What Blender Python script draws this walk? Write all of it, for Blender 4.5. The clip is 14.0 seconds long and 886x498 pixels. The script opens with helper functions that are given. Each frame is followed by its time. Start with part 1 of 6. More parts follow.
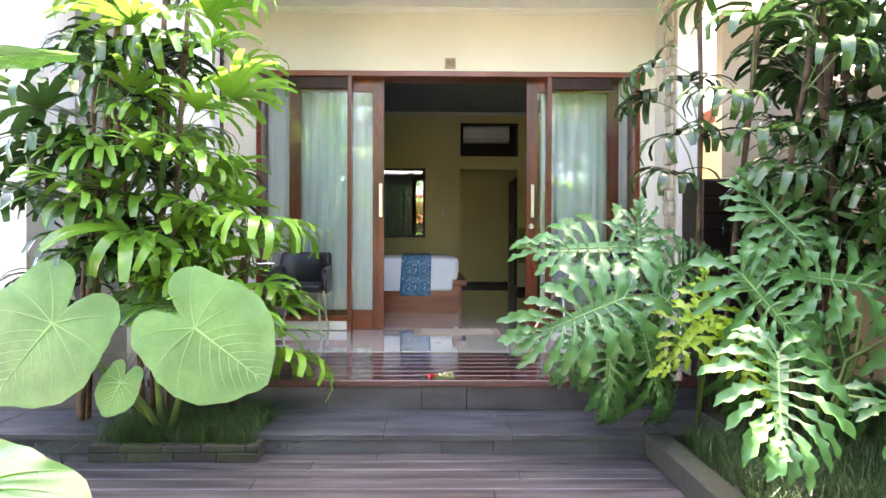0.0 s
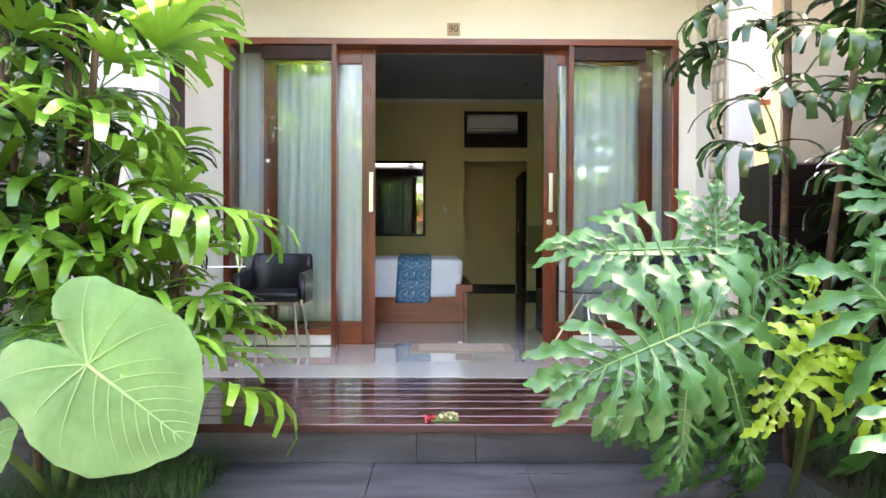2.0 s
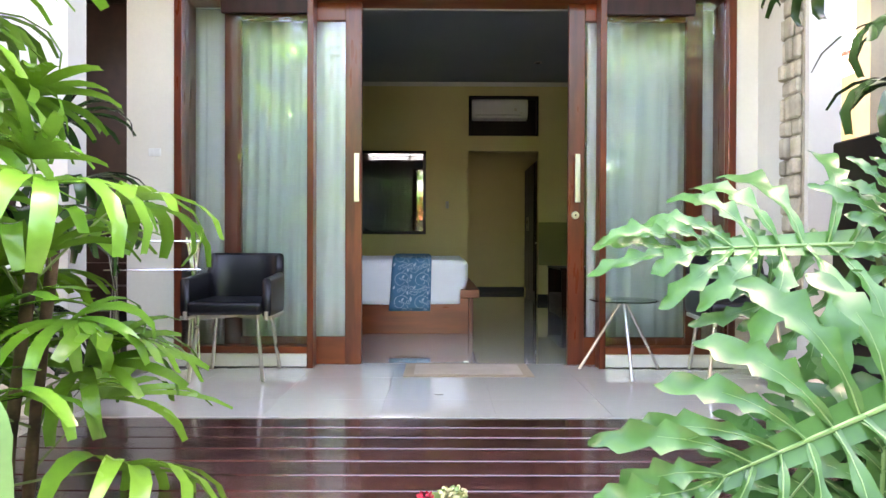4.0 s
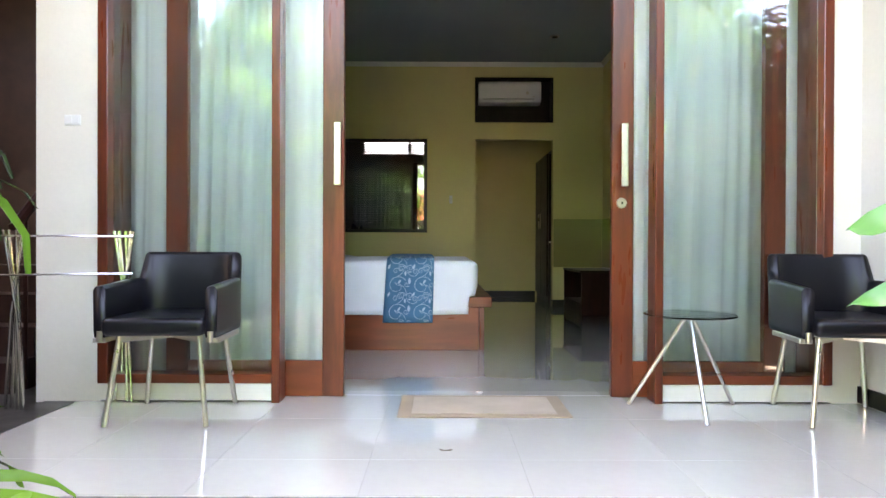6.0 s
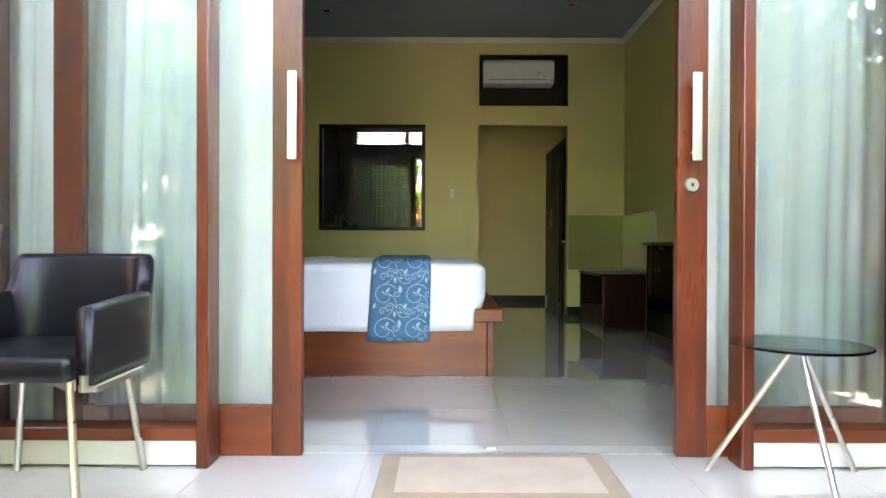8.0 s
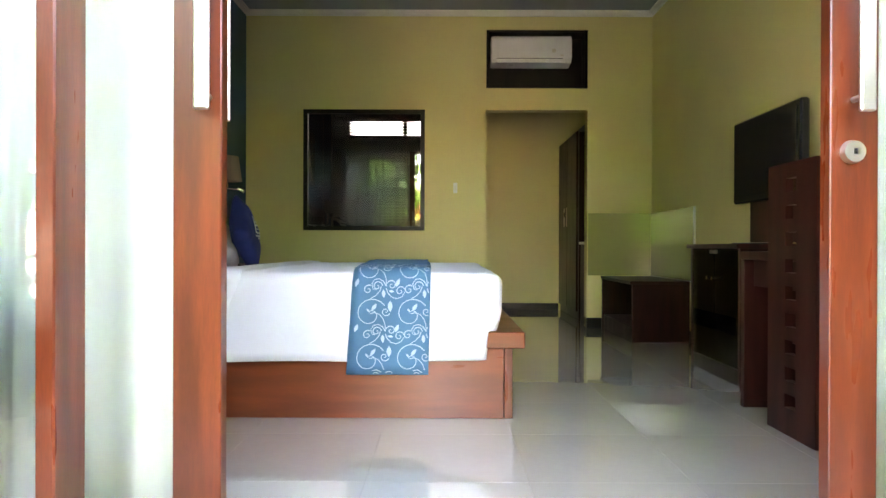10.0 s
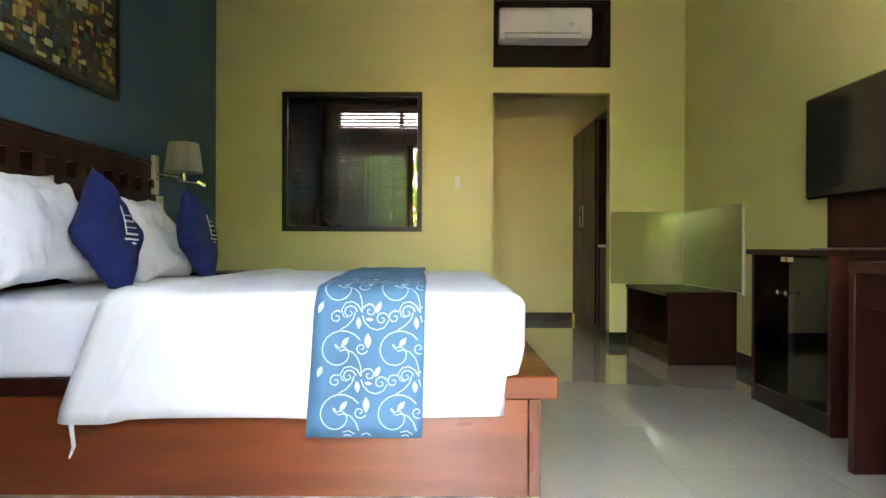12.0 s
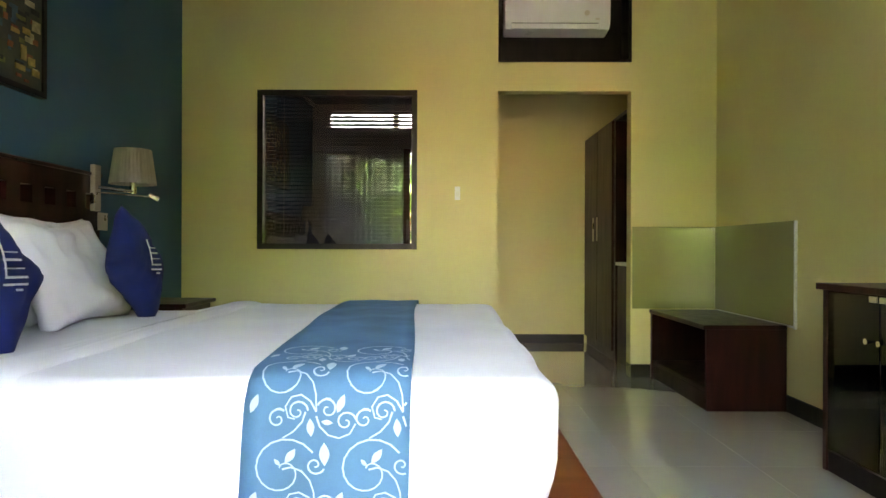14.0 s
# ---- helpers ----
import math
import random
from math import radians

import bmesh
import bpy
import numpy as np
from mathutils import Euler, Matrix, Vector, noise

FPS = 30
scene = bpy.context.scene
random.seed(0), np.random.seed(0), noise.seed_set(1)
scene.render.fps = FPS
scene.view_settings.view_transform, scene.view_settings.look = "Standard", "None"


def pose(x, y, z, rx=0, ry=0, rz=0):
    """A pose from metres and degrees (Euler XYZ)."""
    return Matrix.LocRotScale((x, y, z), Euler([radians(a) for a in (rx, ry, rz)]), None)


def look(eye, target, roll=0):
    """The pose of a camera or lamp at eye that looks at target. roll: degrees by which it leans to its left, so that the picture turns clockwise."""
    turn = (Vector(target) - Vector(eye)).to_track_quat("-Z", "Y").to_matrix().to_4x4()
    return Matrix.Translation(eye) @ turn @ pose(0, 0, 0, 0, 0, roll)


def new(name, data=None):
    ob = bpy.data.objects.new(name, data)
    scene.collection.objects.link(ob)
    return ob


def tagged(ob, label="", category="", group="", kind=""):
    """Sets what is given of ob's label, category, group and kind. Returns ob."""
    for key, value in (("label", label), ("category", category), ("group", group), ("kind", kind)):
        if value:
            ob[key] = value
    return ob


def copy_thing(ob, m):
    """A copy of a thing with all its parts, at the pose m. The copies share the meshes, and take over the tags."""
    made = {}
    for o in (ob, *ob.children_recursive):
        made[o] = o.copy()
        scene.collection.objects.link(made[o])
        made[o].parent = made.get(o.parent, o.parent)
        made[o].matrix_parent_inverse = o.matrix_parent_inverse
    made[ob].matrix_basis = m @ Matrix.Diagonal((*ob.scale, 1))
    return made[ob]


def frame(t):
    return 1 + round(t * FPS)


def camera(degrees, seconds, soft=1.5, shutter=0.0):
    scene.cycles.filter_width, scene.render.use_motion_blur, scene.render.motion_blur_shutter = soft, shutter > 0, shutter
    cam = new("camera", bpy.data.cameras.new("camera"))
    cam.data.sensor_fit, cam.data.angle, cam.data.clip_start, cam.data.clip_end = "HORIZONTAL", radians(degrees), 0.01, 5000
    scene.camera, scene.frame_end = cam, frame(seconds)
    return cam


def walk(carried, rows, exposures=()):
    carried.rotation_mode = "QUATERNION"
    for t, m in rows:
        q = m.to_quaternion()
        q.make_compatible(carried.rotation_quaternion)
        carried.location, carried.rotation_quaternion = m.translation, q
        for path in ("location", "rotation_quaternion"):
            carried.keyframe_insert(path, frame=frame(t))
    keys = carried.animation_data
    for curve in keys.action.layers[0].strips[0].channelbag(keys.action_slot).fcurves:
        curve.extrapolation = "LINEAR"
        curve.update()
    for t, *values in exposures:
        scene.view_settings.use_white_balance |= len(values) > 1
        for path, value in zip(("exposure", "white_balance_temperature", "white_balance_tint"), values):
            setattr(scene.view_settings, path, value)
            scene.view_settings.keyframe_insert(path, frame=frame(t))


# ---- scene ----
cam = camera(69.5, 14.0)
PATH = [
    (0, (-0.045, -6.813, 0.896), (-0.024, -4.813, 0.884), 0.2),
    (0.5, (-0.037, -6.558, 0.899), (-0.017, -4.558, 0.886), 0.2),
    (1, (-0.034, -6.298, 0.899), (-0.017, -4.298, 0.885), 0.2),
    (1.5, (-0.032, -6.034, 0.9), (-0.016, -4.034, 0.886), 0.2),
    (2, (-0.031, -5.774, 0.9), (-0.017, -3.774, 0.886), 0.2),
    (2.5, (-0.028, -5.514, 0.898), (-0.014, -3.514, 0.884), 0.2),
    (3, (-0.021, -5.253, 0.895), (-0.01, -3.253, 0.88), 0.2),
    (5.5, (-0.028, -3.896, 0.861), (-0.023, -1.896, 0.85), 0.2),
    (6, (-0.05, -3.639, 0.856), (-0.046, -1.639, 0.846), 0.2),
    (6.5, (-0.06, -3.378, 0.855), (-0.056, -1.378, 0.844), 0.2),
    (7, (-0.045, -3.115, 0.854), (-0.043, -1.115, 0.844), 0.2),
    (7.5, (-0.035, -2.859, 0.854), (-0.034, -0.859, 0.843), 0.2),
    (8, (-0.034, -2.609, 0.853), (-0.034, -0.609, 0.843), 0.2),
    (10.5, (-0.05, -1.387, 0.868), (-0.052, 0.613, 0.863), 0.2),
    (11, (-0.048, -1.151, 0.877), (-0.05, 0.849, 0.872), 0.2),
    (11.5, (-0.05, -0.925, 0.885), (-0.052, 1.075, 0.878), 0.2),
    (12, (-0.046, -0.706, 0.895), (-0.05, 1.294, 0.89), 0.2),
    (12.5, (-0.043, -0.498, 0.915), (-0.048, 1.502, 0.912), 0.2),
    (13, (-0.036, -0.314, 0.946), (-0.041, 1.686, 0.945), 0.2),
    (13.5, (-0.03, -0.138, 0.987), (-0.035, 1.862, 0.989), 0.2),
    (14, (-0.036, 0.03, 1.045), (-0.038, 2.03, 1.045), 0.2),
]
EXPOSURES = [(0, 4.28, 7900, 29), (1.5, 4.38, 7900, 29), (3, 4.42, 8000, 29), (5.5, 4.78, 8100, 26), (6.5, 5.02, 8100, 26), (8, 5.42, 8300, 26), (9.2, 5.8, 8700, 28), (10.5, 6.15, 9100, 29), (11, 6.3, 9100, 29), (12.5, 6.5, 9200, 29), (14, 6.5, 9300, 29)]
walk(cam, [(t, look(eye, target, roll)) for t, eye, target, roll in PATH], EXPOSURES)

# ---- light ----
SUN_EL, SUN_AZ = 62.0, 20.0   # elevation; azimuth clockwise from +y towards +x
world = bpy.data.worlds.new("sky")
scene.world = world
world.use_nodes = True
wn = world.node_tree.nodes
sky = wn.new("ShaderNodeTexSky")
sky.sky_type = "NISHITA"
sky.sun_disc = False
sky.sun_elevation, sky.sun_rotation = radians(SUN_EL), radians(SUN_AZ)
sky.air_density, sky.dust_density, sky.ozone_density = 1.0, 2.5, 1.0
wn["Background"].inputs["Strength"].default_value = 0.15
world.node_tree.links.new(sky.outputs["Color"], wn["Background"].inputs["Color"])
sun = new("sun", bpy.data.lights.new("sun", "SUN"))
sun.data.energy, sun.data.angle, sun.data.color = 5.0, radians(0.6), (1.0, 0.96, 0.88)
sun_from = Vector((math.sin(radians(SUN_AZ)) * math.cos(radians(SUN_EL)), math.cos(radians(SUN_AZ)) * math.cos(radians(SUN_EL)), math.sin(radians(SUN_EL))))
sun.matrix_world = look(sun_from * 20, (0, 0, 0))


# ---- materials ----
def mat(name, col, rough=0.5, metal=0.0, var=0.15, scale=6.0, fine=60.0, bump=0.1, stretch=(1, 1, 1), spec=0.5,
        col2=None, coat=0.0, trans=0.0, sub=0.0, island=0.0, rvar=0.1, depth=0.002, fade=None):
    m = bpy.data.materials.new(name)
    m.use_nodes = True
    n, l = m.node_tree.nodes, m.node_tree.links
    b = n["Principled BSDF"]
    b.inputs["Metallic"].default_value = metal
    b.inputs["Specular IOR Level"].default_value = spec
    b.inputs["Coat Weight"].default_value = coat
    b.inputs["Coat Roughness"].default_value = 0.03 if coat >= 1 else 0.12
    b.inputs["Transmission Weight"].default_value = trans
    tc = n.new("ShaderNodeTexCoord")
    mp = n.new("ShaderNodeMapping")
    mp.inputs["Scale"].default_value = stretch
    l.new(tc.outputs["Object"], mp.inputs["Vector"])
    big, small = n.new("ShaderNodeTexNoise"), n.new("ShaderNodeTexNoise")
    big.inputs["Scale"].default_value, small.inputs["Scale"].default_value = scale, fine
    big.inputs["Detail"].default_value, small.inputs["Detail"].default_value = 4, 3
    for t in (big, small):
        l.new(mp.outputs["Vector"], t.inputs["Vector"])
    c2 = col2 or tuple(c * (1 - var * 1.6) for c in col)
    ramp = n.new("ShaderNodeMix")
    ramp.data_type = "RGBA"
    mr = n.new("ShaderNodeMapRange")
    mr.inputs["From Min"].default_value, mr.inputs["From Max"].default_value = 0.35, 0.65
    l.new(big.outputs["Fac"], mr.inputs["Value"])
    l.new(mr.outputs["Result"], ramp.inputs["Factor"])
    ramp.inputs["A"].default_value, ramp.inputs["B"].default_value = (*col, 1), (*c2, 1)
    hsv = n.new("ShaderNodeHueSaturation")
    ma = n.new("ShaderNodeMath")
    ma.operation = "MULTIPLY_ADD"
    ma.inputs[1].default_value, ma.inputs[2].default_value = var * 1.2, 1 - var * 0.6
    l.new(small.outputs["Fac"], ma.inputs[0])
    val = ma.outputs[0]
    if island:
        src = n.new("ShaderNodeNewGeometry").outputs["Random Per Island"] if island < 0 else n.new("ShaderNodeObjectInfo").outputs["Random"]
        m2 = n.new("ShaderNodeMath")
        m2.operation = "MULTIPLY_ADD"
        m2.inputs[1].default_value, m2.inputs[2].default_value = abs(island), 1 - abs(island) / 2
        l.new(src, m2.inputs[0])
        m3 = n.new("ShaderNodeMath")
        m3.operation = "MULTIPLY"
        l.new(val, m3.inputs[0])
        l.new(m2.outputs[0], m3.inputs[1])
        val = m3.outputs[0]
    l.new(val, hsv.inputs["Value"])
    l.new(ramp.outputs["Result"], hsv.inputs["Color"])
    l.new(hsv.outputs["Color"], b.inputs["Base Color"])
    rr = n.new("ShaderNodeMapRange")
    rr.inputs["To Min"].default_value, rr.inputs["To Max"].default_value = max(0.02, rough - rvar), min(1, rough + rvar)
    l.new(big.outputs["Fac"], rr.inputs["Value"])
    l.new(rr.outputs["Result"], b.inputs["Roughness"])
    if bump:
        bp = n.new("ShaderNodeBump")
        bp.inputs["Strength"].default_value, bp.inputs["Distance"].default_value = bump, depth
        l.new(small.outputs["Fac"], bp.inputs["Height"])
        l.new(bp.outputs["Normal"], b.inputs["Normal"])
    if sub:
        tl = n.new("ShaderNodeBsdfTranslucent")
        hs = n.new("ShaderNodeHueSaturation")
        hs.inputs["Value"].default_value = 1.6
        l.new(hsv.outputs["Color"], hs.inputs["Color"])
        l.new(hs.outputs["Color"], tl.inputs["Color"])
        mx = n.new("ShaderNodeMixShader")
        mx.inputs["Fac"].default_value = sub
        l.new(b.outputs["BSDF"], mx.inputs[1])
        l.new(tl.outputs["BSDF"], mx.inputs[2])
        l.new(mx.outputs["Shader"], n["Material Output"].inputs["Surface"])
    return m


def clear_glass(name, tint=(0.86, 0.94, 0.92), boost=1.0):
    """Thin pane: straight-through light and Fresnel mirror."""
    m = bpy.data.materials.new(name)
    m.use_nodes = True
    n, l = m.node_tree.nodes, m.node_tree.links
    n.remove(n["Principled BSDF"])
    tr, gl, fr, mx = n.new("ShaderNodeBsdfTransparent"), n.new("ShaderNodeBsdfGlossy"), n.new("ShaderNodeFresnel"), n.new("ShaderNodeMixShader")
    tr.inputs["Color"].default_value = (*tint, 1)
    gl.inputs["Roughness"].default_value = 0.01
    gl.inputs["Color"].default_value = (0.95, 0.97, 0.97, 1)
    fr.inputs["IOR"].default_value = 1.0 + 0.55 * boost
    l.new(fr.outputs["Fac"], mx.inputs["Fac"])
    l.new(tr.outputs["BSDF"], mx.inputs[1])
    l.new(gl.outputs["BSDF"], mx.inputs[2])
    l.new(mx.outputs["Shader"], n["Material Output"].inputs["Surface"])
    return m


CREAM = mat("cream_render", (0.74, 0.705, 0.605), 0.85, var=0.06, scale=1.3, fine=40, bump=0.25)
WHITE = mat("white_render", (0.60, 0.58, 0.52), 0.85, var=0.07, scale=1.0, fine=40, bump=0.25)
YELLOW = mat("yellow_wall_paint", (0.68, 0.60, 0.275), 0.6, var=0.05, scale=1.0, fine=50, bump=0.15)
TEAL = mat("teal_wall_paint", (0.035, 0.13, 0.20), 0.6, var=0.08, scale=1.0, fine=50, bump=0.15)
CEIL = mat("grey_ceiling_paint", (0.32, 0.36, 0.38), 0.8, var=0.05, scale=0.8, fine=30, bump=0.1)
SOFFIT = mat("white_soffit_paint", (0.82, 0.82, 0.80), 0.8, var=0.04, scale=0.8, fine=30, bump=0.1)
TRIM = mat("white_trim_paint", (0.75, 0.75, 0.70), 0.5, var=0.04)
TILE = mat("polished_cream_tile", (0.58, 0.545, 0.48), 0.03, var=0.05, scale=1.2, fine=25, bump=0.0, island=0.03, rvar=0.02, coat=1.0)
# the porch's cream tile again, darkened for the dimmer light indoors
ROOMTILE = mat("shaded_cream_tile", (0.47, 0.44, 0.385), 0.03, var=0.06, scale=1.2, fine=25, bump=0.0, island=0.04, rvar=0.015, coat=1.0)
GROUT = mat("pale_grout", (0.33, 0.31, 0.27), 0.9)
TEAK = mat("varnished_teak", (0.17, 0.030, 0.009), 0.30, var=0.35, scale=2.5, fine=45, bump=0.1, stretch=(6, 6, 0.7), coat=0.15, island=0.15)
TEAKX = mat("varnished_teak_lengthwise", (0.21, 0.043, 0.012), 0.32, var=0.2, scale=2.5, fine=45, bump=0.1, stretch=(0.7, 6, 6), coat=0.15, island=0.15)
DARKW = mat("dark_stained_wood", (0.038, 0.008, 0.005), 0.36, var=0.35, scale=2.5, fine=45, bump=0.1, stretch=(5, 5, 0.8), coat=0.0, island=0.15, spec=0.25)
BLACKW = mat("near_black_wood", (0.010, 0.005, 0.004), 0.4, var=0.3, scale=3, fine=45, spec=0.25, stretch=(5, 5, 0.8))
MERBAU = mat("wet_merbau_plank", (0.085, 0.030, 0.026), 0.16, var=0.4, scale=2.0, fine=40, bump=0.12, stretch=(0.5, 7, 7), coat=0.5, island=0.35)
OLDDECK = mat("weathered_dark_deck", (0.070, 0.064, 0.066), 0.38, var=0.5, scale=2.6, fine=30, bump=0.5, stretch=(0.5, 6, 6), island=0.35, rvar=0.22, col2=(0.022, 0.018, 0.020))
STONE = mat("black_andesite", (0.062, 0.068, 0.080), 0.38, var=0.45, scale=3.0, fine=60, bump=0.5, stretch=(0.6, 2.5, 2.5), island=0.18, rvar=0.25, col2=(0.024, 0.026, 0.034))
MOSS = mat("mossy_stone", (0.026, 0.033, 0.011), 0.9, var=0.5, scale=5, fine=40, bump=0.6, col2=(0.022, 0.022, 0.022), island=0.3, depth=0.006)
SOIL = mat("dark_soil", (0.035, 0.026, 0.018), 0.95, var=0.5, scale=8, fine=60, bump=0.8, depth=0.01)
LEATHER = mat("black_leather", (0.005, 0.005, 0.007), 0.32, var=0.2, scale=4, fine=150, bump=0.12, depth=0.001, spec=0.32)
CHROME = mat("chrome", (0.75, 0.74, 0.72), 0.16, metal=1, var=0.05, bump=0.0)
STEEL = mat("brushed_steel", (0.72, 0.68, 0.60), 0.3, metal=1, var=0.08, fine=120, bump=0.05)
LINEN = mat("white_linen", (0.82, 0.83, 0.86), 0.9, var=0.04, scale=3, fine=250, bump=0.15, depth=0.001)
BLUE = mat("blue_runner_cloth", (0.045, 0.19, 0.32), 0.75, var=0.15, scale=5, fine=260, bump=0.3, depth=0.001)
ORNA = mat("pale_embroidery", (0.38, 0.50, 0.60), 0.6, var=0.05)
ROYAL = mat("royal_blue_cloth", (0.003, 0.018, 0.125), 0.85, var=0.15, scale=5, fine=220, bump=0.25, depth=0.001)
CURTAIN = mat("white_sheer_curtain", (0.93, 0.94, 0.93), 0.9, var=0.03, scale=3, fine=150, bump=0.1, sub=0.06)
cn, cl = CURTAIN.node_tree.nodes, CURTAIN.node_tree.links
c_out = cn["Material Output"]
c_src = c_out.inputs["Surface"].links[0].from_socket
c_tr, c_mx = cn.new("ShaderNodeBsdfTransparent"), cn.new("ShaderNodeMixShader")
c_mx.inputs["Fac"].default_value = 0.2
cl.new(c_src, c_mx.inputs[1])
cl.new(c_tr.outputs["BSDF"], c_mx.inputs[2])
cl.new(c_mx.outputs["Shader"], c_out.inputs["Surface"])
SHADE = mat("pleated_beige_fabric", (0.50, 0.46, 0.38), 0.85, var=0.12, scale=4, fine=120, bump=0.2, stretch=(4, 4, 0.3), sub=0.25)
RUG = mat("beige_mat_weave", (0.47, 0.37, 0.27), 0.95, var=0.06, scale=6, fine=160, bump=0.6, depth=0.003)
RUGB = mat("tan_mat_border", (0.36, 0.265, 0.175), 0.95, var=0.08, scale=6, fine=160, bump=0.6, depth=0.003)
PLASTIC = mat("white_plastic", (0.78, 0.79, 0.80), 0.3, var=0.03, bump=0.0)
BLACKP = mat("black_gloss_plastic", (0.012, 0.012, 0.014), 0.18, var=0.1, bump=0.0)
SCREEN = mat("dark_screen", (0.01, 0.011, 0.014), 0.08, var=0.05, bump=0.0)
FROST = mat("beige_backed_glass", (0.31, 0.295, 0.12), 0.05, var=0.04, scale=1, bump=0.0, coat=0.6, spec=0.7)
GLASS = clear_glass("clear_glass", (0.965, 0.992, 0.99), boost=0.95)
TABLEGL = clear_glass("green_table_glass", (0.86, 0.94, 0.91), boost=0.8)
CABGL = clear_glass("cabinet_glass", (0.32, 0.32, 0.32), boost=0.6)
WINGL = clear_glass("dark_window_glass", (0.7, 0.7, 0.7), boost=1.6)
PALM = mat("palm_leaf", (0.085, 0.22, 0.03), 0.24, var=0.3, scale=2.0, fine=30, bump=0.1, sub=0.22, island=0.6, col2=(0.13, 0.28, 0.03))
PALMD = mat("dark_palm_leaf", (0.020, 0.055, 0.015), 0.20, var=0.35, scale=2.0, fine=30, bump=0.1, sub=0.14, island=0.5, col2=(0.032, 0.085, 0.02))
TARO = mat("elephant_ear_leaf", (0.20, 0.40, 0.15), 0.34, var=0.20, scale=4.0, fine=40, bump=0.15, sub=0.45, island=0.12)
VEIN = mat("pale_leaf_vein", (0.36, 0.56, 0.24), 0.5, var=0.08, sub=0.3)
DEEPLEAF = mat("deep_green_leaf", (0.03, 0.11, 0.015), 0.28, var=0.2, scale=4.0, fine=40, bump=0.2, sub=0.08, island=0.12)
PHILO = mat("split_leaf_green", (0.027, 0.105, 0.028), 0.30, spec=0.4, var=0.25, scale=5.0, fine=30, bump=0.2, sub=0.08, island=0.25, col2=(0.045, 0.15, 0.035))
PHILOY = mat("young_split_leaf_green", (0.28, 0.44, 0.03), 0.35, var=0.25, scale=5.0, fine=30, bump=0.2, sub=0.4, island=0.3)
CANE = mat("fibrous_palm_cane", (0.13, 0.075, 0.04), 0.85, var=0.5, scale=10, fine=60, bump=0.8, depth=0.005)
RIBM = mat("split_leaf_rib", (0.15, 0.28, 0.10), 0.5, var=0.1)
STALK = mat("green_stalk", (0.14, 0.22, 0.06), 0.5, var=0.2)
GRASS = mat("mondo_grass", (0.035, 0.095, 0.02), 0.5, var=0.3, sub=0.2, island=-0.6)
BARK = mat("tree_bark", (0.10, 0.08, 0.06), 0.9, var=0.4, scale=6, fine=40, bump=0.8, depth=0.01)
FOLI = mat("tree_foliage", (0.06, 0.14, 0.025), 0.5, var=0.3, sub=0.3, island=-0.7)
ROOF = mat("terracotta_roof_tile", (0.36, 0.11, 0.06), 0.8, var=0.25, scale=5, fine=50, bump=0.3, island=0.3)
LIME = mat("carved_limestone", (0.50, 0.44, 0.33), 0.85, var=0.25, scale=8, fine=60, bump=0.6, island=0.25, depth=0.006)
# brown darkened to stand for the shade in stairwell and bathroom
SHADOWW = mat("shade_darkened_brown", (0.035, 0.014, 0.010), 0.4, var=0.3)
GREYP = mat("dark_grey_stone_floor", (0.06, 0.055, 0.05), 0.35, var=0.3)
RED = mat("red_petals", (0.55, 0.02, 0.05), 0.6, var=0.2)
PALE = mat("pale_petals", (0.60, 0.58, 0.30), 0.6, var=0.2)
INK = mat("dark_brown_ink", (0.10, 0.05, 0.03), 0.6)


# ---- mesh helpers ----
def part(name, bm, material, parent=None, label="", smooth=False):
    me = bpy.data.meshes.new(name)
    bm.to_mesh(me)
    bm.free()
    for m in (material if isinstance(material, (list, tuple)) else [material]):
        me.materials.append(m)
    if smooth:
        me.shade_smooth()
    ob = new(name, me)
    if parent:
        ob.parent = parent
    if label:
        tagged(ob, label)
    return ob


def thing(name, at, label, category, group="", kind="", rz=0.0):
    ob = new(name)
    ob.matrix_world = pose(*at, 0, 0, rz)
    ob.empty_display_size = 0.1
    return tagged(ob, label, category, group, kind)


def box(bm, x0, x1, y0, y1, z0, z1, bevel=0.0, m=None, seg=1):
    b = bmesh.new() if bevel else bm
    r = bmesh.ops.create_cube(b, size=1.0)
    mx = Matrix.Translation(((x0 + x1) / 2, (y0 + y1) / 2, (z0 + z1) / 2)) @ Matrix.Diagonal((abs(x1 - x0), abs(y1 - y0), abs(z1 - z0), 1))
    bmesh.ops.transform(b, matrix=mx, verts=r["verts"])
    if bevel:
        bmesh.ops.bevel(b, geom=b.edges[:], offset=bevel, segments=seg, affect="EDGES", profile=0.5)
        if m:
            b.transform(m)
        me = bpy.data.meshes.new("tmp")
        b.to_mesh(me)
        b.free()
        bm.from_mesh(me)
        bpy.data.meshes.remove(me)
    elif m:
        bmesh.ops.transform(bm, matrix=m, verts=r["verts"])
    return bm


def boxes(*lots, bevel=0.0):
    bm = bmesh.new()
    for q in lots:
        box(bm, *q, bevel=bevel)
    return bm


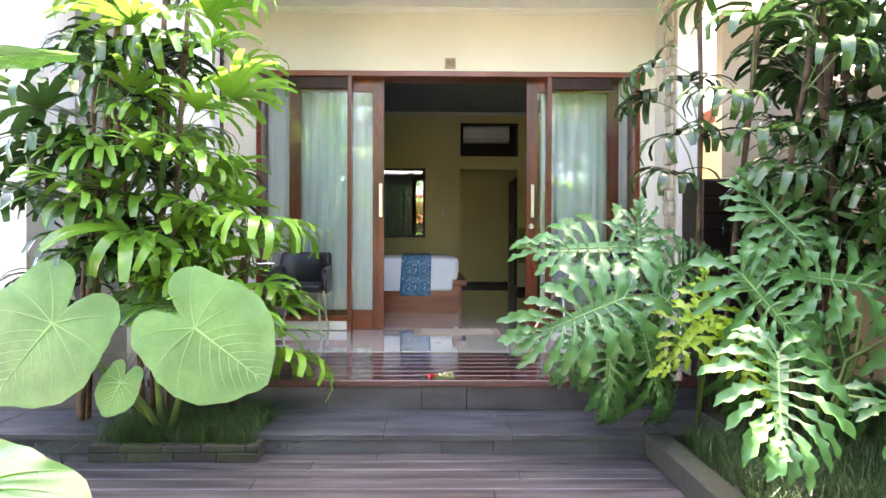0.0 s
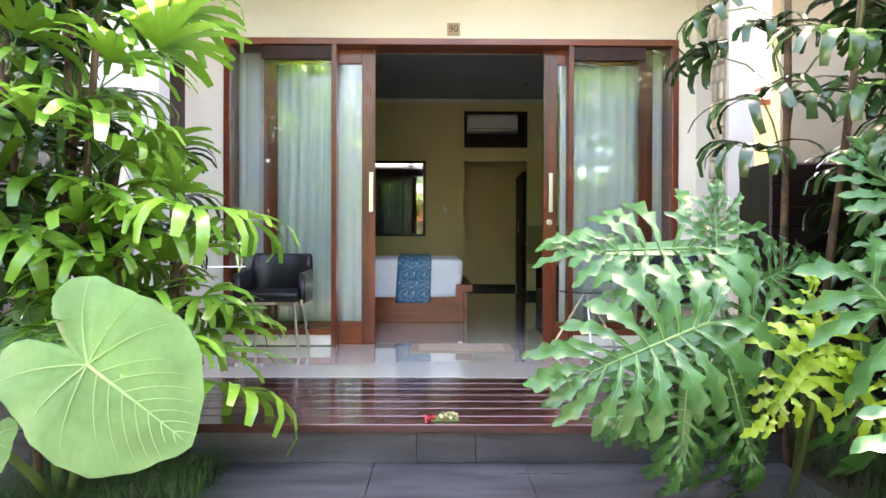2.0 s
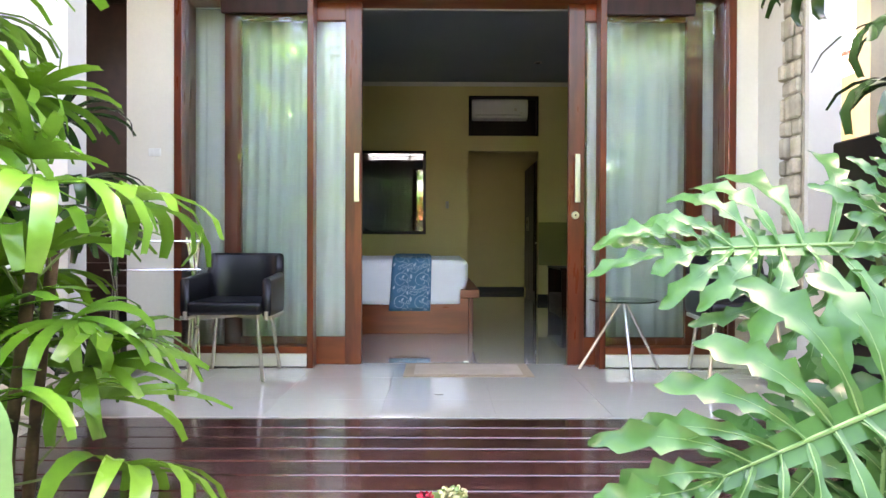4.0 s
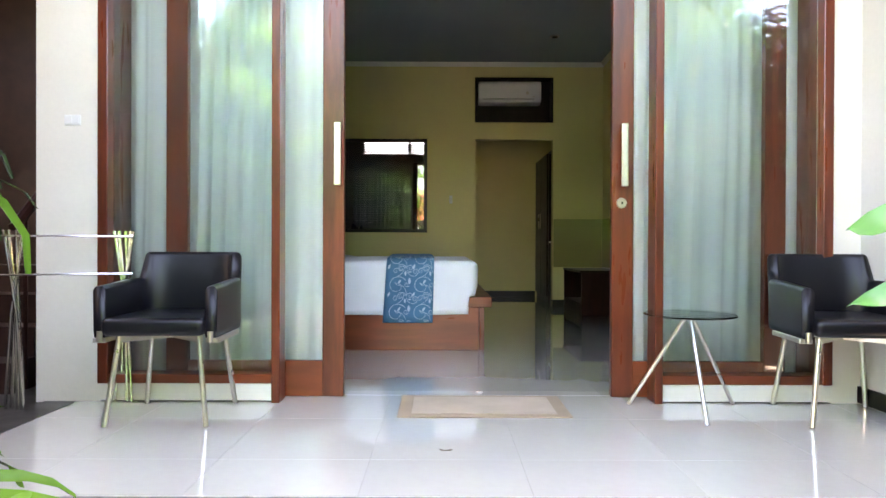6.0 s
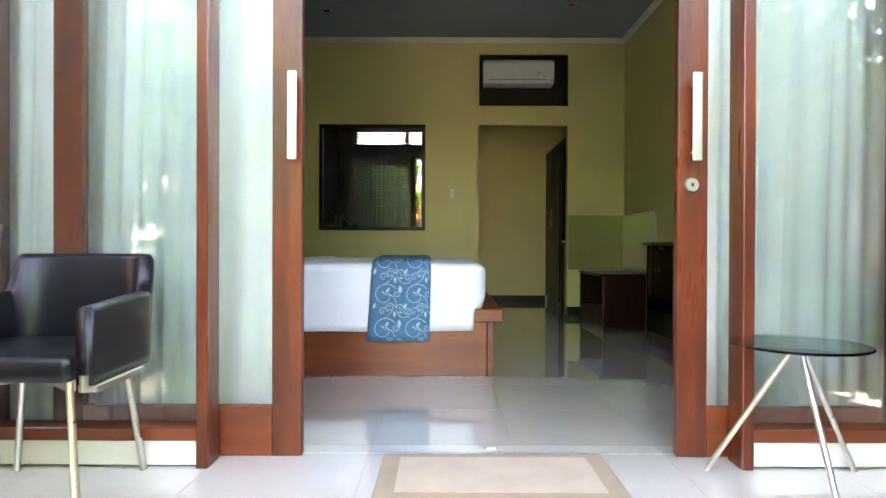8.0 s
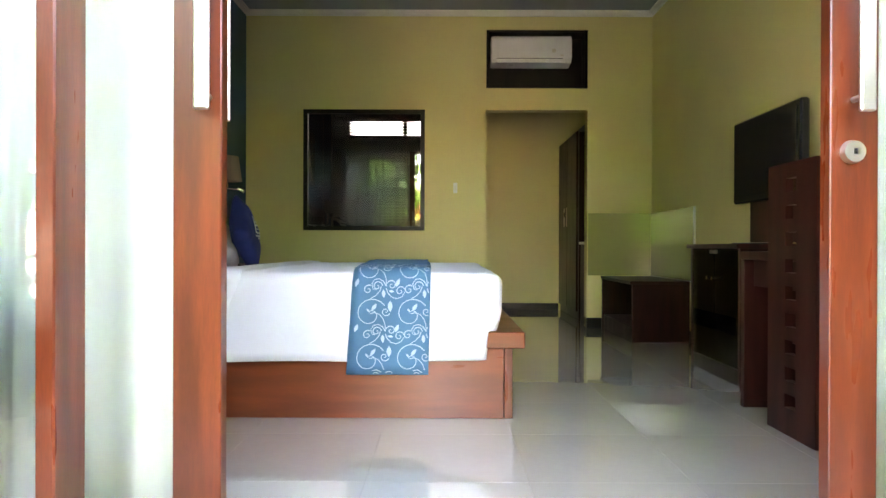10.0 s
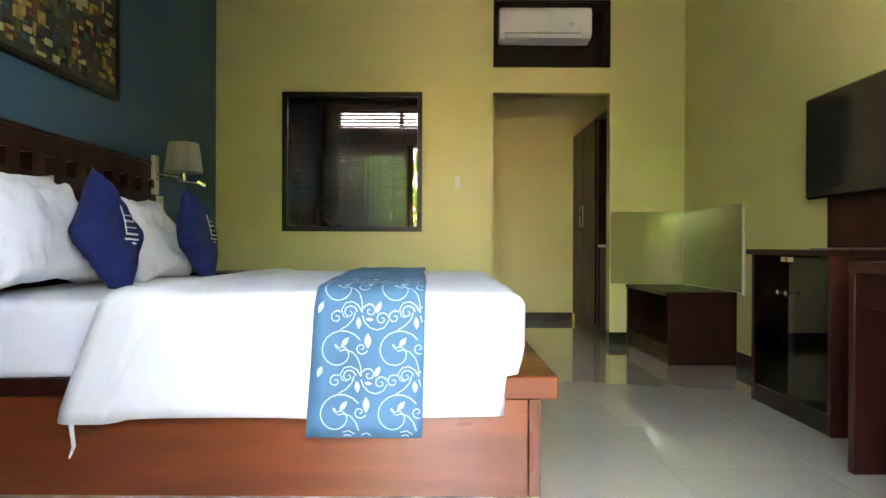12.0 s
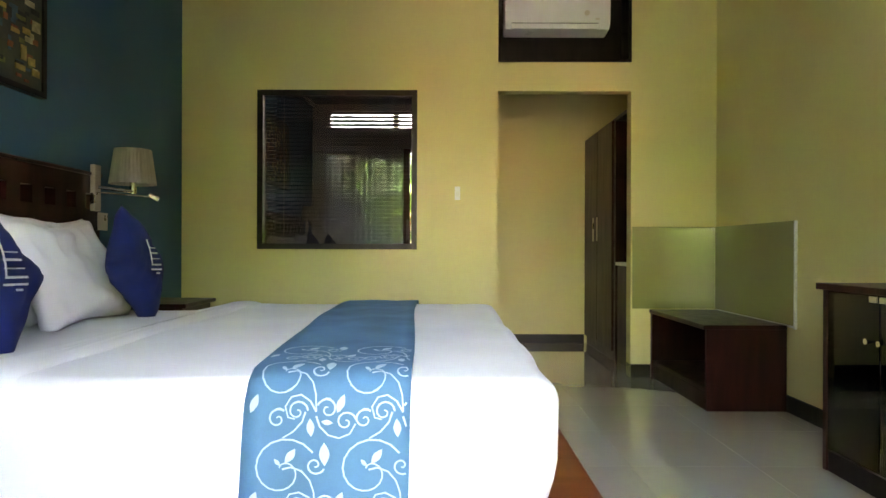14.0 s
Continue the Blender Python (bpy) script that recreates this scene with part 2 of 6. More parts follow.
def tube(bm, pts, radii, n=8, caps=True):
    """A round tube along the points, with a radius at each."""
    pts = [Vector(p) for p in pts]
    if not isinstance(radii, (list, tuple)):
        radii = [radii] * len(pts)
    rings = []
    for i, p in enumerate(pts):
        d = (pts[min(i + 1, len(pts) - 1)] - pts[max(i - 1, 0)]).normalized()
        a = d.orthogonal().normalized() if i == 0 else (rings_a - d * rings_a.dot(d)).normalized()
        rings_a = a
        b = d.cross(a)
        rings.append([bm.verts.new(p + (a * math.cos(2 * math.pi * k / n) + b * math.sin(2 * math.pi * k / n)) * radii[i]) for k in range(n)])
    for r0, r1 in zip(rings, rings[1:]):
        for k in range(n):
            bm.faces.new((r0[k], r0[(k + 1) % n], r1[(k + 1) % n], r1[k]))
    if caps:
        bm.faces.new(rings[0][::-1])
        bm.faces.new(rings[-1])
    return bm


def lathe(bm, profile, n=24, at=(0, 0, 0)):
    rings = [[bm.verts.new((at[0] + r * math.cos(2 * math.pi * k / n), at[1] + r * math.sin(2 * math.pi * k / n), at[2] + z)) for k in range(n)] for r, z in profile]
    for r0, r1 in zip(rings, rings[1:]):
        for k in range(n):
            bm.faces.new((r0[k], r0[(k + 1) % n], r1[(k + 1) % n], r1[k]))
    bm.faces.new(rings[0][::-1])
    bm.faces.new(rings[-1])
    return bm


def structure(name, bm, material, label="", parent=None):
    return tagged(part(name, bm, material, parent), label, "", "", "structure")


# ---- structure ----
XL, XR, YB, ZC = -2.18, 2.19, 5.25, 3.40     # the room
FX0, FX1, FZ = -1.91, 2.07, 2.70             # the opening in the front wall
WY0, WY1 = -0.17, 0.10                       # the front wall's faces
structure("wall_front", boxes((-2.25, FX0, WY0, WY1, 0, 3.42), (FX1, 2.43, WY0, WY1, 0, 3.42), (FX0, FX1, WY0, WY1, FZ, 3.42)), CREAM, "cream rendered front wall")
structure("front_sill", boxes((FX0, -0.97, WY0, WY1, 0.012, 0.106), (1.15, FX1, WY0, WY1, 0.012, 0.106)), CREAM, "cream stone sill below the fixed windows")
structure("wall_left", boxes((XL - 0.12, XL, WY1, YB + 0.12, 0, ZC)), TEAL, "dark teal painted bedroom wall")
structure("wall_right", boxes((XR, XR + 0.12, WY1, YB + 0.12, 0, ZC)), YELLOW, "yellow painted bedroom wall")
DX0, DX1, DZ = 0.405, 1.493, 2.34
WX0, WX1, WZ0, WZ1 = -1.56, -0.255, 1.04, 2.34
structure("wall_back", boxes((XL, WX0, YB, YB + 0.12, 0, ZC), (WX0, WX1, YB, YB + 0.12, 0, WZ0), (WX0, WX1, YB, YB + 0.12, WZ1, ZC), (WX1, DX0, YB, YB + 0.12, 0, ZC),
                             (DX0, DX1, YB, YB + 0.12, DZ, 2.575), (DX0, DX1, YB, YB + 0.12, 3.20, ZC), (DX1, XR, YB, YB + 0.12, 0, ZC)), YELLOW, "yellow painted back wall with a doorway and window")
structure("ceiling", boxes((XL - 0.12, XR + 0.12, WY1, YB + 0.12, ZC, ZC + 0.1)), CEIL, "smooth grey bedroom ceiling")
YH = 8.2
YD = 7.15                                    # the hall's end
structure("wall_hall_left", boxes((DX0 - 0.12, DX0, YB + 0.12, YH, 0, ZC)), YELLOW, "yellow hall wall")
structure("wall_hall_right", boxes((2.3, 2.42, YB + 0.12, YD, 0, ZC)), YELLOW, "yellow hall wall behind the wardrobe")
CX0, CX1, CZ0, CZ1 = -1.49, -0.39, 2.56, 2.82
structure("wall_hall_end", boxes((DX0, 2.42, YD, YD + 0.12, 0, ZC)), YELLOW, "yellow end wall of the hall")
# bathroom walls carry their shade as colour, so the blind reads dark
structure("wall_bath_back", boxes((XL, CX0, YH, YH + 0.15, 0, ZC), (CX0, CX1, YH, YH + 0.15, 0, CZ0), (CX0, CX1, YH, YH + 0.15, CZ1, ZC), (CX1, 2.42, YH, YH + 0.15, 0, ZC)), SHADOWW, "brown end wall of the bathroom, darkened for its shade")
structure("wall_bath_left", boxes((XL - 0.12, XL, YB + 0.12, YH, 0, ZC)), SHADOWW, "brown bathroom wall, darkened for its shade")
structure("ceiling_hall", boxes((XL - 0.12, 2.42, YB + 0.12, YH + 0.15, ZC, ZC + 0.1)), SOFFIT, "white hall ceiling")
structure("niche", boxes((DX0, DX1, YB + 0.30, YB + 0.34, 2.52, 3.25), (DX0 - 0.03, DX0, YB + 0.12, YB + 0.34, 2.52, 3.25), (DX1, DX1 + 0.03, YB + 0.12, YB + 0.34, 2.52, 3.25),
                         (DX0, DX1, YB + 0.12, YB + 0.30, 2.52, 2.575), (DX0, DX1, YB + 0.12, YB + 0.30, 3.20, 3.25)), BLACKW, "dark wooden recess for the air conditioner")
bm = boxes((DX0, DX1, YB - 0.012, YB + 0.12, 2.577, 2.60), (DX0, DX1, YB - 0.012, YB + 0.12, 3.175, 3.198), (DX0, DX0 + 0.025, YB - 0.012, YB + 0.12, 2.60, 3.175), (DX1 - 0.025, DX1, YB - 0.012, YB + 0.12, 2.60, 3.175))
structure("niche_frame", bm, BLACKW, "dark wooden frame round the recess")


def cornice(name, x0, y0, x1, y1, nx, ny, z, m):
    bm = bmesh.new()
    for out, drop in ((0.05, 0.02), (0.035, 0.035), (0.018, 0.055)):
        xs, ys = sorted((x0, x1)), sorted((y0, y1))
        a = [xs[0] + min(0, nx * out), xs[1] + max(0, nx * out), ys[0] + min(0, ny * out), ys[1] + max(0, ny * out)]
        box(bm, *a, z - drop, z - (drop - 0.02 if drop == 0.055 else drop - 0.02 if drop < 0.03 else drop - 0.015))
    return structure(name, bm, m, "white moulded cornice")


cornice("cornice_back", XL, YB, XR, YB, 0, -1, ZC, TRIM)
cornice("cornice_right", XR, WY1, XR, YB - 0.05, -1, 0, ZC, TRIM)
cornice("cornice_left", XL, WY1, XL, YB - 0.05, 1, 0, ZC, TRIM)
cornice("cornice_porch", -2.25, WY0, 2.23, WY0, 0, -1, 3.35, TRIM)
structure("baseboard_back", boxes((WX1, DX0, YB - 0.015, YB, 0.0045, 0.11), (XL, WX1, YB - 0.015, YB, 0.0045, 0.11), (DX1, 1.68, YB - 0.015, YB, 0.0045, 0.11), (DX1 - 0.0, DX1 + 0.015, YB, YB + 0.12, 0.0045, 0.11)), BLACKW, "near-black baseboard")
structure("baseboard_right", boxes((XR - 0.015, XR, WY1, YB - 0.015, 0.0045, 0.11)), BLACKW, "near-black baseboard")
structure("baseboard_hall", boxes((DX0, 1.528, YD - 0.015, YD, 0.0045, 0.10), (DX0, DX0 + 0.015, YB + 0.12, YD - 0.015, 0.0045, 0.10)), BLACKW, "near-black baseboard")
# porch, its side walls and roof
structure("porch_ceiling", boxes((-3.3, 3.75, -1.75, WY0, 3.35, 3.47)), SOFFIT, "white porch ceiling")
# roof out of view; its edge and width are set to cast shade
structure("roof", boxes((-4.5, 2.6, WY0, 8.6, 3.55, 3.75), (-3.3, 3.75, -2.02, WY0, 3.55, 3.75)), ROOF, "unseen terracotta roof, its overhang set to shade porch and planting")
structure("wall_porch_side", boxes((2.23, 2.43, -0.80, WY0, 0, 3.35)), WHITE, "white end wall of the porch")
structure("skirting_porch", boxes((2.215, 2.23, -0.80, WY0, 0.012, 0.10)), BLACKW, "dark skirting of the porch wall")
structure("wall_garden_left", boxes((-2.62, -1.91, -1.47, -1.30, -0.31, 3.35)), WHITE, "white rendered wall beside the steps")
# the shade on this recess is put into a greyer render colour
structure("wall_garden_recess", boxes((-4.6, -2.62, -1.40, -1.30, -0.31, 3.35)), mat("shaded_grey_render", (0.27, 0.25, 0.22), 0.9, var=0.12, scale=1.0, fine=40, bump=0.3), "recessed wall beside the steps, greyed for its shade")
structure("pillar_left", boxes((-3.6, -3.05, -2.1, -1.47, -0.31, 3.34)), WHITE, "white rendered pillar in the planting")
# the stairwell's shade is put into its wall and ceiling colour
structure("wall_stair", boxes((-4.6, -4.5, -1.30, 2.0, 0, 3.35), (-4.5, -2.25, 1.9, 2.0, 0, 3.35)), SHADOWW, "stairwell walls coloured dark for their shade")
structure("ceiling_stair", boxes((-4.6, -2.25, WY0, 2.0, 3.35, 3.42)), SHADOWW, "stairwell ceiling coloured dark for its shade")
# cream render darkened to hold the shade behind the palms
DIMCREAM = mat("shaded_cream_render", (0.32, 0.28, 0.20), 0.9, var=0.15, scale=1.2, fine=40, bump=0.3)
structure("wall_garden_near", boxes((2.74, 3.6, -0.60, -0.45, -0.31, 3.2)), DIMCREAM, "cream garden wall behind the palms")
structure("wall_garden_right", boxes((3.6, 3.75, -8.0, 3.0, -0.31, 2.4)), DIMCREAM, "cream garden wall behind the palms")
# unseen wall, added to reflect in the left panes and bounce sunlight
structure("wall_bounce_far", boxes((-16.0, -4.4, -10.7, -10.5, -0.55, 2.5)), CREAM, "added unseen cream wall that brightens the left panes")
structure("ground", boxes((-60, 60, -70, 60, -0.75, -0.55)), SOIL, "dark garden soil out to the far edge")
structure("foundation", boxes((-4.5, 2.6, -1.47, YH + 0.15, -0.55, -0.012)), GROUT, "concrete foundation slab")


# ---- front joinery ----
def frame_front():
    t = tagged(new("window_frame_front"), "dark varnished teak frame of the front opening", "frame", kind="structure")
    part("frame_head", boxes((FX0, FX1, WY0 - 0.02, 0.08, FZ - 0.055, FZ), bevel=0.004), TEAKX, t)
    for x0, x1 in ((FX0, FX0 + 0.055), (FX1 - 0.055, FX1)):
        part("frame_post", boxes((x0, x1, WY0 - 0.02, 0.08, 0.106, FZ - 0.055), bevel=0.004), TEAK, t)
    for x0, x1 in ((-0.97, -0.925), (1.105, 1.15)):
        part("mullion", boxes((x0, x1, WY0 - 0.02, -0.062, 0.0, FZ - 0.055), bevel=0.004), TEAK, t)
    for x0, x1 in ((FX0 + 0.055, -0.97), (1.15, FX1 - 0.055)):
        part("bottom_rail", boxes((x0, x1, WY0 - 0.01, -0.07, 0.106, 0.155), bevel=0.003), TEAKX, t)
        part("fixed_pane", boxes((x0, x1, -0.125, -0.119, 0.155, FZ - 0.055)), GLASS, t, "clear fixed window pane").visible_shadow = False
    # added dark boards, standing for door top rails that pane reflections wash out
    for x0, x1 in ((-1.59, -0.97), (1.15, 1.79)):
        part("transom_board", boxes((x0, x1, -0.158, -0.128, 2.525, FZ - 0.055), bevel=0.003), DARKW, t)
    part("floor_track", boxes((-0.92, 1.10, -0.005, 0.004, 0.0, 0.004)), STEEL, t, "thin steel floor track")
    return t


def sliding_door(x0, x1, handle_x, lock):
    t = tagged(new("door_1" if handle_x < 0 else "door_2"), "open varnished teak sliding door with a tall clear pane", "sliding door", "sliding doors", "structure")
    left, right, bot, top = (0.12, 0.12, 0.20, 0.13)
    part("stile", boxes((x0, x0 + left, -0.045, 0.0, 0.006, 2.645), bevel=0.003), TEAK, t)
    part("stile", boxes((x1 - right, x1, -0.045, 0.0, 0.006, 2.645), bevel=0.003), TEAK, t)
    part("bottom_rail", boxes((x0 + left, x1 - right, -0.042, -0.003, 0.006, 0.006 + bot), bevel=0.003), TEAKX, t)
    part("top_rail", boxes((x0 + left, x1 - right, -0.042, -0.003, 2.645 - top, 2.645), bevel=0.003), TEAKX, t)
    part("pane", boxes((x0 + left, x1 - right, -0.025, -0.019, 0.206, 2.645 - top)), GLASS, t, "clear door pane").visible_shadow = False
    for y0, y1, ya in ((-0.105, -0.09, -0.045), (0.045, 0.06, 0.0)):
        h = part("door_handle", boxes((handle_x - 0.019, handle_x + 0.019, y0, y1, 1.19, 1.54), bevel=0.004), STEEL, t, "tall flat brushed steel handle")
        for z in (1.23, 1.50):
            part("handle_post", tube(bmesh.new(), [(handle_x, min(ya, y1), z), (handle_x, max(ya, y0), z)], 0.008), STEEL, h)
    if lock:
        bm = bmesh.new()
        tube(bm, [(handle_x - 0.005, -0.062, 1.10), (handle_x - 0.005, -0.046, 1.10)], [0.026, 0.03], 20)
        k = part("lock_rose", bm, STEEL, t, "round brass-toned lock", smooth=False)
        part("keyhole", boxes((handle_x - 0.009, handle_x - 0.001, -0.065, -0.0622, 1.093, 1.107)), BLACKP, k)
    return t


frame_front()
sliding_door(-1.60, -0.60, -0.630, False)
sliding_door(0.908, 1.888, 0.965, True)


def curtain(x0, x1, y, seed):
    rnd = random.Random(seed)
    bm = bmesh.new()
    nx, nz = 190, 12
    ph = [rnd.uniform(0, 6.28) for _ in range(4)]
    grid = []
    for j in range(nz + 1):
        z = 0.03 + (2.66 - 0.03) * j / nz
        row = []
        for i in range(nx + 1):
            u = i / nx
            s = (x1 - x0) * u
            q = s * 24 + ph[0] + 2.6 * math.sin(s * 5.3 + ph[1]) + 0.25 * math.sin(z * 1.3 + ph[2])
            w = 0.020 * abs(math.sin(q)) ** 0.6 + 0.008 * math.sin(s * 61 + ph[2] + 1.5 * math.sin(s * 9)) + 0.008 * math.sin(s * 11 + ph[3] + z * 0.6)
            row.append(bm.verts.new((x0 + s + 0.012 * math.sin(z * 1.7 + ph[3]) * math.sin(u * 3.14), y + w * (1.1 - 0.12 * z), z)))
        grid.append(row)
    for a, b in zip(grid, grid[1:]):
        for i in range(nx):
            bm.faces.new((a[i], a[i + 1], b[i + 1], b[i]))
    ob = part("curtain", bm, CURTAIN, smooth=True)
    return tagged(ob, "white sheer curtain hanging in soft folds behind the glass", "curtain", "curtains")


curtain(-1.98, -0.69, 0.145, 3)
curtain(1.09, 2.12, 0.145, 8)
rail = part("curtain_rail", boxes((-2.1, 2.15, 0.125, 0.165, 2.665, 2.69)), TRIM)
tagged(rail, "white curtain rail above the doors", "curtain rail")

# number plate
plate = thing("number_plate", (0.094, WY0, 2.783), "small tan house number plate reading 90", "number plate")
part("backing", boxes((-0.055, 0.055, -0.012, 0.0, -0.055, 0.055), bevel=0.003), mat("tan_plate", (0.42, 0.30, 0.20), 0.6, var=0.12), plate)
cu = bpy.data.curves.new("digits", "FONT")
cu.body, cu.size, cu.align_x, cu.align_y, cu.extrude = "90", 0.085, "CENTER", "CENTER", 0.002
dg = new("digits", cu)
dg.data.materials.append(INK)
dg.parent, dg.matrix_basis = plate, pose(0, -0.014, 0, 90, 0, 0)

sw = thing("light_switch", (-2.05, WY0, 1.53), "small white double light switch on the cream wall", "light switch")
part("plate", boxes((-0.045, 0.045, -0.008, 0, -0.028, 0.028), bevel=0.003), TRIM, sw)
for x in (-0.02, 0.02):
    part("rocker", boxes((x - 0.017, x + 0.017, -0.011, -0.0082, -0.018, 0.018), bevel=0.002), TRIM, sw)


# ---- bed ----
BY0, BY1, BX1 = 1.57, 3.72, 0.30
bed = thing("platform_bed", (-0.9, 2.6, 0), "reddish varnished wooden platform bed with a wide ledge at the foot", "bed")


def local(t, bm):
    bm.transform(Matrix.Translation(-t.matrix_world.translation))
    return bm


part("side_panel", local(bed, boxes((XL + 0.02, BX1 - 0.045, BY0, BY0 + 0.03, 0.004, 0.355), bevel=0.003)), TEAKX, bed)
part("side_panel", local(bed, boxes((XL + 0.02, BX1 - 0.045, BY1 - 0.03, BY1, 0.004, 0.355), bevel=0.003)), TEAKX, bed)
part("corner_board", local(bed, boxes((BX1 - 0.042, BX1, BY0, BY0 + 0.03, 0.004, 0.355), bevel=0.003)), TEAK, bed)
part("foot_panel", local(bed, boxes((BX1 - 0.03, BX1, BY0 + 0.031, BY1, 0.004, 0.355), bevel=0.003)), TEAK, bed)
part("foot_ledge", local(bed, boxes((0.10, 0.36, BY0 - 0.02, BY1 + 0.03, 0.357, 0.440), bevel=0.006)), TEAKX, bed, "polished wide foot ledge")
part("platform", local(bed, boxes((XL + 0.02, 0.10, BY0 + 0.003, BY1, 0.357, 0.42), bevel=0.004)), DARKW, bed)

HBX = XL + 0.09
hb = bmesh.new()
hy0, hy1, hz1 = 1.15, 3.84, 1.465
holes = [1.46 + 0.19 * k for k in range(13)]
hole_z0, hole_z1 = 1.27, 1.36
box(hb, XL + 0.003, HBX, hy0, hy1, 0.45, hole_z0)
box(hb, XL + 0.003, HBX, hy0, hy1, hole_z1, hz1)
edges = [hy0] + [v for h in holes for v in (h - 0.045, h + 0.045)] + [hy1]
for a, b in zip(edges[::2], edges[1::2]):
    box(hb, XL + 0.003, HBX, a, b, hole_z0, hole_z1)
box(hb, XL + 0.001, XL + 0.02, hy0 + 0.01, hy1 - 0.01, hole_z0, hole_z1)
hbo = thing("headboard", (XL + 0.05, 2.5, 0.45), "dark red-brown headboard with a row of square cut-outs", "headboard")
part("panel", local(hbo, hb), DARKW, hbo)
part("top_cap", local(hbo, boxes((XL + 0.002, HBX + 0.012, hy0 - 0.01, hy1 + 0.01, hz1 + 0.001, hz1 + 0.02), bevel=0.004)), DARKW, hbo)


def soft_slab(x0, x1, y0, y1, z0, z1, r, n=40, crown=0.02, amp=0.006, seed=0, flare=0.0):
    """A draped, rounded block with soft wrinkles."""
    bm = bmesh.new()
    nx, ny = n, int(n * 0.8)
    prof = []
    for k in range(7):
        a = k / 6 * math.pi / 2
        prof.append((r * (1 - math.sin(a)), r * (1 - math.cos(a))))
    loops = []
    for k in range(9):
        z = z0 + (z1 - r - z0) * k / 8
        loops.append((-flare * (1 - k / 8) ** 1.5, z))
    for k in range(1, 7):
        a = k / 6 * math.pi / 2
        loops.append((r * (1 - math.cos(a)), z1 - r + r * math.sin(a)))

    def ring(inset, z, wob):
        pts = []
        ax0, ax1, ay0, ay1 = x0 + inset, x1 - inset, y0 + inset, y1 - inset
        c = 0.07
        for sx, sy, a0 in ((ax1 - c, ay0 + c, -90), (ax1 - c, ay1 - c, 0), (ax0 + c, ay1 - c, 90), (ax0 + c, ay0 + c, 180)):
            for q in range(5):
                a = radians(a0 + q * 22.5)
                pts.append((sx + c * math.cos(a), sy + c * math.sin(a)))
        out = []
        for i, p in enumerate(pts):
            nxt = pts[(i + 1) % len(pts)]
            m = 30 if i % 5 == 4 else 1
            for q in range(m):
                out.append((p[0] + (nxt[0] - p[0]) * q / m, p[1] + (nxt[1] - p[1]) * q / m))
        res = []
        for X, Y in out:
            w = noise.noise(Vector((X * 3 + seed, Y * 3, z * 1.2))) * wob
            cx, cy = (x0 + x1) / 2, (y0 + y1) / 2
            v = Vector((X - cx, Y - cy)).normalized()
            res.append(bm.verts.new((X + v.x * w, Y + v.y * w, z + (noise.noise(Vector((X * 2, Y * 2, seed))) * amp if z > z0 + 0.02 else 0.012 * noise.noise(Vector((X * 1.5, Y * 1.5, seed + 5)))))))
        return res
    rs = [ring(i, z, amp * 2.2) for i, z in loops]
    for s in (0.2, 0.45, 0.75):
        lastz = z1 + crown * (1 - (1 - s) ** 2)
        cx, cy = (x0 + x1) / 2, (y0 + y1) / 2
        base = rs[len(loops) - 1]
        rs.append([bm.verts.new((v.co.x + (cx - v.co.x) * s, v.co.y + (cy - v.co.y) * s, lastz + noise.noise(Vector((v.co.x * 2.5 + s, v.co.y * 2.5, seed))) * amp)) for v in base])
    for a, b in zip(rs, rs[1:]):
        m = len(a)
        for k in range(m):
            bm.faces.new((a[k], a[(k + 1) % m], b[(k + 1) % m], b[k]))
    bm.faces.new(rs[-1])
    bm.faces.new(rs[0][::-1])
    return bm


mattress = thing("mattress", (-0.9, 2.6, 0.42), "white mattress on the wooden platform", "mattress")
part("body", local(mattress, soft_slab(-2.05, 0.155, BY0 + 0.02, 3.62, 0.421, 0.70, 0.05, seed=9)), LINEN, mattress, smooth=True)
cover = thing("duvet", (-0.9, 2.6, 0.7), "smooth white duvet hanging over the side of the bed", "duvet")
cv = soft_slab(-1.32, 0.248, BY0 - 0.045, 3.68, 0.30, 0.735, 0.055, crown=0.012, amp=0.009, seed=2)
for v in cv.verts:
    if v.co.x > -0.1 and v.co.z < 0.52:
        v.co.x -= (0.52 - v.co.z) * 0.26 * max(0, min(1, (v.co.x + 0.1) / 0.33))
    if v.co.z < 0.5 and v.co.x < 0:
        v.co.z -= 0.012 * (0 - v.co.x)
for v in cv.verts:
    if v.co.x > 0.05 and v.co.y < BY1 and v.co.z < 0.445:
        v.co.z = max(v.co.z, 0.30 if v.co.y < BY0 + 0.04 and v.co.x < 0.17 else 0.445)
def splay(b):
    for v in b.verts:
        if v.co.x < -0.95:
            v.co.x += 0.16 * max(0.0, min(1.0, (v.co.z - 0.3) / 0.44)) * min(1.0, (-0.95 - v.co.x) / 0.2) - 0.02


splay(cv)
part("cover", local(cover, cv), LINEN, cover, smooth=True)
fold = soft_slab(-1.40, -1.16, BY0 - 0.06, 3.70, 0.27, 0.750, 0.07, crown=0.004, amp=0.008, seed=21)
splay(fold)
part("turned_edge", local(cover, fold), LINEN, cover, "turned-down edge of the duvet", smooth=True)
tie = bmesh.new()
tube(tie, [(-1.36, BY0 - 0.035, 0.31), (-1.35, BY0 - 0.04, 0.24), (-1.345, BY0 - 0.037, 0.19), (-1.36, BY0 - 0.038, 0.15)], [0.012, 0.008, 0.007, 0.004], 6)
part("tie", local(cover, tie), LINEN, cover, "loose cotton tie")


